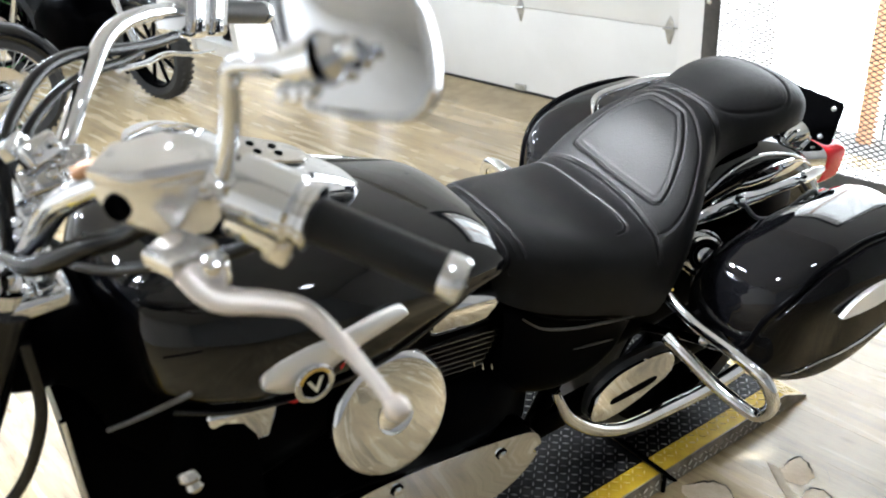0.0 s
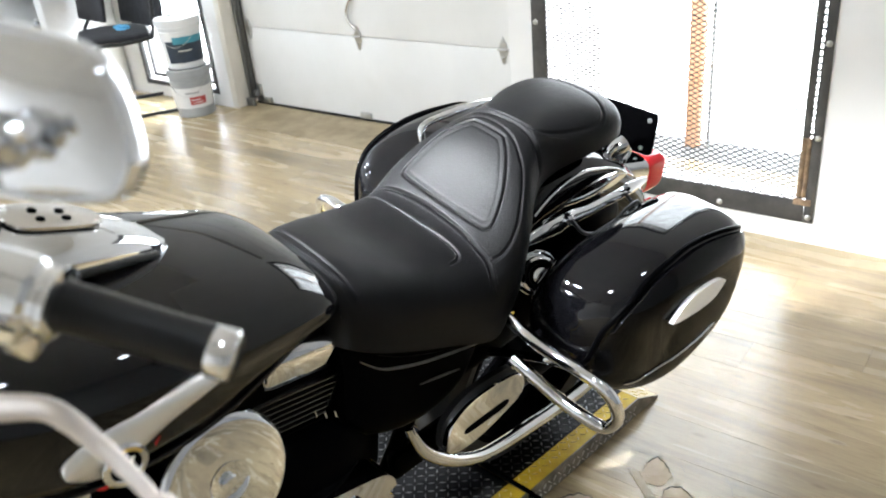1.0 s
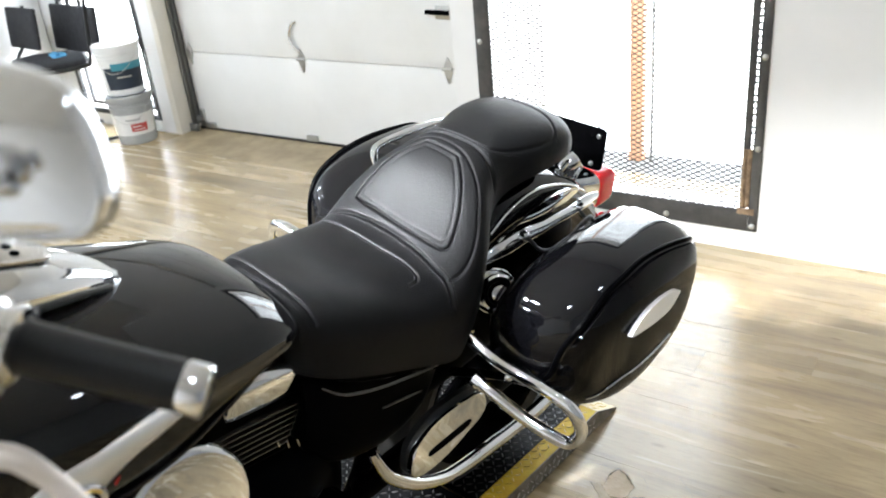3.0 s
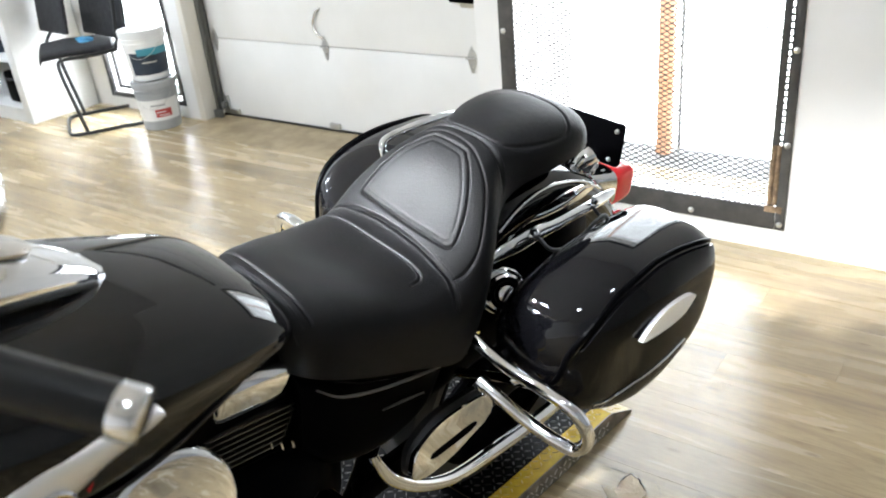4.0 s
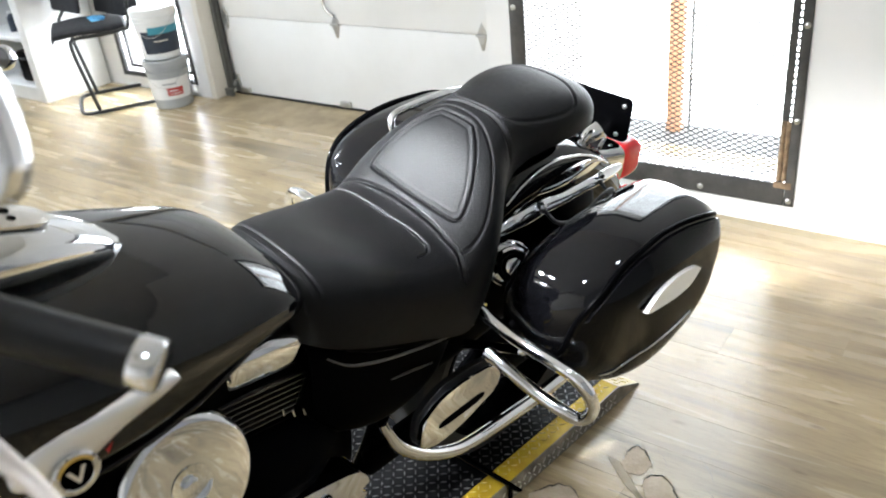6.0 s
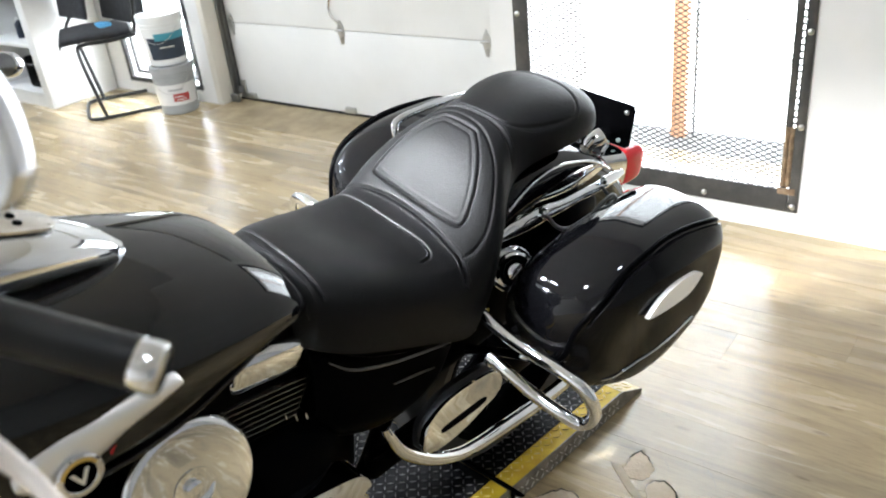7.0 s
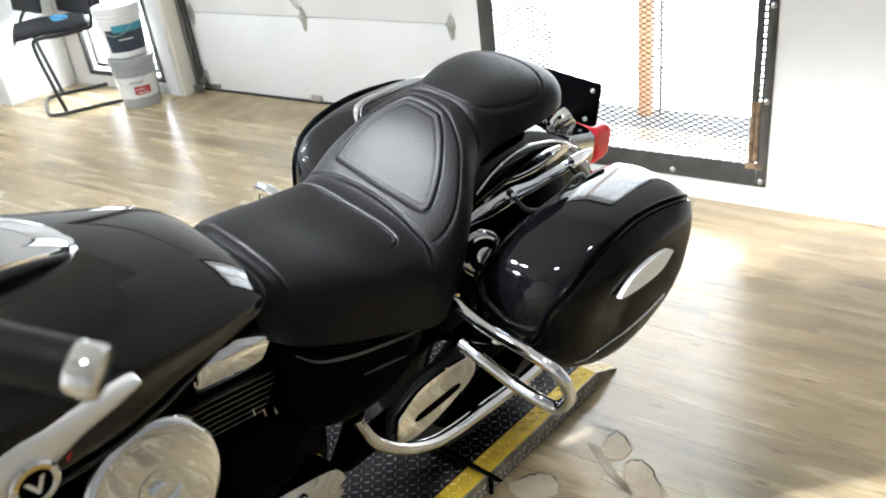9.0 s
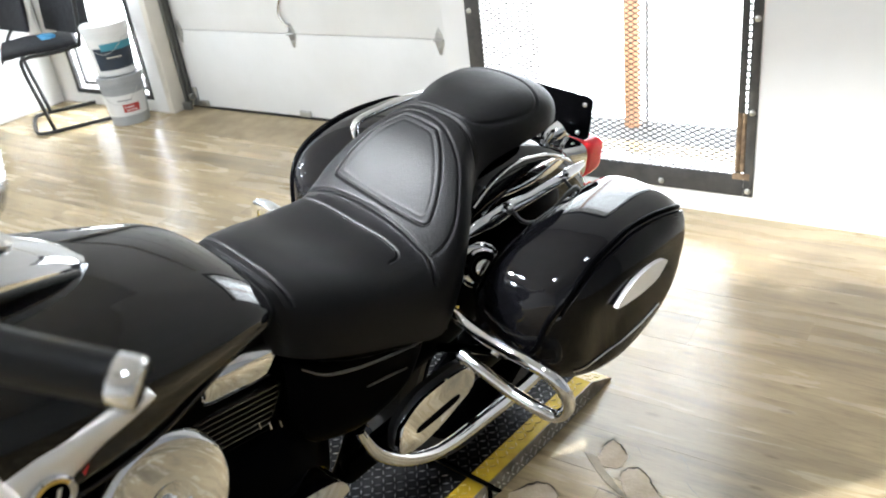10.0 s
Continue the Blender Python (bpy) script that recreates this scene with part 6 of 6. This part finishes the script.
part("front_fender", fender(-0.77, 0.33, 0.365, 0.095, 15, 150), GLOSS, bike, "gloss black front fender")
part("edge_strip", tube([(0.136, -0.411, 0.88), (0.137, -0.413, 0.82), (0.137, -0.415, 0.74), (0.136, -0.415, 0.64)], 0.004, 8, 3), CHROME, bike, "narrow bright edge strip on the shroud")
part("wire_guide", tube([(0.2, -0.375, 0.905), (0.22, -0.34, 0.925), (0.236, -0.29, 0.945)], 0.003, 8, 3), FIN, bike)
part("clutch_hose", tube([(0.13, -0.42, 1.0), (0.14, -0.425, 0.92), (0.14, -0.445, 0.86), (0.13, -0.475, 0.8), (0.11, -0.52, 0.74)], 0.007, 10, 4), CABLE, bike, "black hose beside the frame")
part("side_stand", tube([(0.12, 0.05, 0.2), (0.22, 0.02, 0.06), (0.265, 0.0, -0.044)], 0.014, 10, 2), SATIN, bike, "black side stand")


# ---- other motorcycles in the showroom ----
GREEN = shader("green_rim_tape", (0.1, 0.6, 0.1), 0.4)


def show_bike(at, label, spokes, rim_mat, tape=None, wire=False, fender_mat=GLOSS):
    b = thing("motorcycle", at, label, "motorcycle", "motorcycles on show")
    for y, r, wdt, name in ((0.72, 0.305, 0.15, "rear_wheel"), (-0.74, 0.31, 0.11, "front_wheel")):
        m = aim((0, y, r), (1, 0, 0))
        w = part(name, lathe([(r - 0.085, -wdt * 0.3), (r - 0.06, -wdt * 0.42), (r - 0.06, wdt * 0.42), (r - 0.085, wdt * 0.3)], m, 40, hollow=True), rim_mat, b)
        part("tyre", lathe([(r - 0.07, -wdt * 0.42), (r - 0.03, -wdt * 0.5), (r - 0.006, -wdt * 0.36), (r, -wdt * 0.1), (r, wdt * 0.1), (r - 0.006, wdt * 0.36), (r - 0.03, wdt * 0.5), (r - 0.07, wdt * 0.42)], m, 48, hollow=True), TYRE, w)
        lug = bmesh.new()
        for k in range(44):
            a = 2 * math.pi * k / 44
            for sx in (-0.28, 0.28):
                box((-0.012, -0.009, 0), (0.012, 0.009, 0.008), 0, m @ pose((r - 0.003) * math.cos(a), (r - 0.003) * math.sin(a), sx * wdt) @ pose(0, 0, 0, 0, 0, math.degrees(a)) @ pose(0, 0, 0, 0, 90, 0), lug)
        tagged(part("tread_relief", lug, TYRE, w, smooth=False), kind="stuff")
        part("hub", lathe(((0.045, -0.06), (0.055, -0.04), (0.04, 0), (0.055, 0.04), (0.045, 0.06)), m, 20), rim_mat, w)
        part("brake_disc", lathe(((0.06, 0.062), (0.135, 0.062), (0.135, 0.066), (0.06, 0.066)), m, 32, hollow=True), ALLOY, w)
        if tape:
            part("rim_tape", lathe(((r - 0.06, wdt * 0.43), (r - 0.054, wdt * 0.435), (r - 0.054, wdt * 0.445), (r - 0.06, wdt * 0.445)), m, 40, hollow=True), tape, w, "thin green rim stripe")
        for k in range(spokes):
            a = 2 * math.pi * k / spokes
            d = 0.35 * (1 if k % 2 else -1) if wire else 0.0
            part("spoke", tube([m @ V(0.045 * math.cos(a + d), 0.045 * math.sin(a + d), 0.03 if wire and k % 4 < 2 else -0.03 if wire else 0), m @ V((r - 0.07) * math.cos(a), (r - 0.07) * math.sin(a), 0)], 0.0022 if wire else 0.012, 6, 1), ZINC if wire else rim_mat, w)
    part("engine", body([(-0.26, 0, 0.14, 0.26, 0.5), (-0.15, 0, 0.2, 0.2, 0.6), (0.1, 0, 0.2, 0.2, 0.6), (0.3, 0, 0.15, 0.25, 0.5)], 4, 20, 2), SATIN, b)
    part("fuel_tank", body([(-0.36, 0, 0.06, 0.7, 0.86), (-0.28, 0, 0.16, 0.66, 0.94), (-0.1, 0, 0.17, 0.66, 0.93), (0.1, 0, 0.1, 0.68, 0.82), (0.16, 0, 0.04, 0.7, 0.76)], 2.6, 28, 4), GLOSS, b)
    part("seat", body([(0.08, 0, 0.08, 0.66, 0.76), (0.2, 0, 0.15, 0.64, 0.75), (0.4, 0, 0.15, 0.66, 0.77), (0.6, 0, 0.12, 0.72, 0.83), (0.76, 0, 0.06, 0.76, 0.82)], 3, 24, 3), LEATHER, b)
    part("frame", tube([(0, -0.48, 0.86), (0, -0.2, 0.68), (0, 0.2, 0.62), (0, 0.5, 0.62), (0, 0.76, 0.72)], 0.03, 12, 3), SATIN, b)
    for s in (1, -1):
        part("fork_leg", tube([(0.1 * s, -0.46, 0.98), (0.1 * s, -0.74, 0.31)], 0.026, 14, 1), CHROME, b)
        part("swing_arm", tube([(0.1 * s, 0.2, 0.36), (0.1 * s, 0.72, 0.305)], 0.024, 10, 1), SATIN, b)
        part("shock", tube([(0.12 * s, 0.45, 0.66), (0.12 * s, 0.66, 0.36)], 0.024, 12, 1), CHROME, b)
    part("exhaust", tube([(0.14, -0.2, 0.45), (0.17, -0.3, 0.3), (0.17, -0.1, 0.2), (0.17, 0.3, 0.22), (0.17, 0.8, 0.3)], 0.035, 16, 4), CHROME, b)
    part("handlebar", tube([(-0.4, -0.28, 1.0), (-0.25, -0.4, 1.06), (0, -0.45, 1.0), (0.25, -0.4, 1.06), (0.4, -0.28, 1.0)], 0.013, 10, 5), SATIN, b)
    part("headlamp", lathe(((0.03, -0.08), (0.08, -0.04), (0.09, 0.03), (0.08, 0.04)), aim((0, -0.56, 0.86), (0, -1, 0)), 28), SATIN, b)
    part("front_fender", fender(-0.74, 0.31, 0.345, 0.075, 40, 125, n=16), fender_mat, b)
    part("rear_fender", fender(0.72, 0.305, 0.36, 0.095, 20, 110, n=16), fender_mat, b)
    part("side_stand", tube([(0.1, 0.0, 0.2), (0.24, -0.02, 0.012)], 0.012, 8, 1), SATIN, b)
    return b


def by_wheel(x, y, bearing, wheel_y):
    """Stand a motorcycle with one wheel at (x, y); its rear points along the bearing."""
    return pose(x, y, 0.001, 0, 0, bearing - 90) @ pose(0, -wheel_y, 0)


show_bike(by_wheel(-4.83, 1.47, 192, -0.74), "black motorcycle with knobbly tyres parked on the floor", 10, SATIN)
show_bike(by_wheel(-4.72, 0.55, 72, 0.72), "black motorcycle with wire-spoked wheels parked on the floor", 36, CHROME, None, True)
show_bike(by_wheel(-6.45, 1.0, 68, 0.72), "black motorcycle with green-striped wheels parked on the floor", 6, SATIN, GREEN)
show_bike(by_wheel(-7.3, 1.95, 178, -0.74), "black motorcycle standing far back in the showroom", 8, SATIN)

# ---- floor boards in the part of the room that is walked past ----
W, L = 0.148, 1.18
mesh_cache = {}


def board_mesh(length):
    key = round(length, 3)
    if key not in mesh_cache:
        bm = box((0, 0, -0.0034), (length - 0.00025, W - 0.00025, 0.0), 0.0002, segments=1)
        mesh_cache[key] = mesh_of("board", bm, OAK, False)
    return mesh_cache[key]


rng = random.Random(5)
y = -0.85
while y < 2.68:
    x = -6.6 - rng.choice((0.0, 0.3, 0.6, 0.9))
    while x < 1.5:
        ob = new("floor_board", board_mesh(L))
        ob.location = (x, y, 0)
        ob.parent = floor
        x += L
    y += W
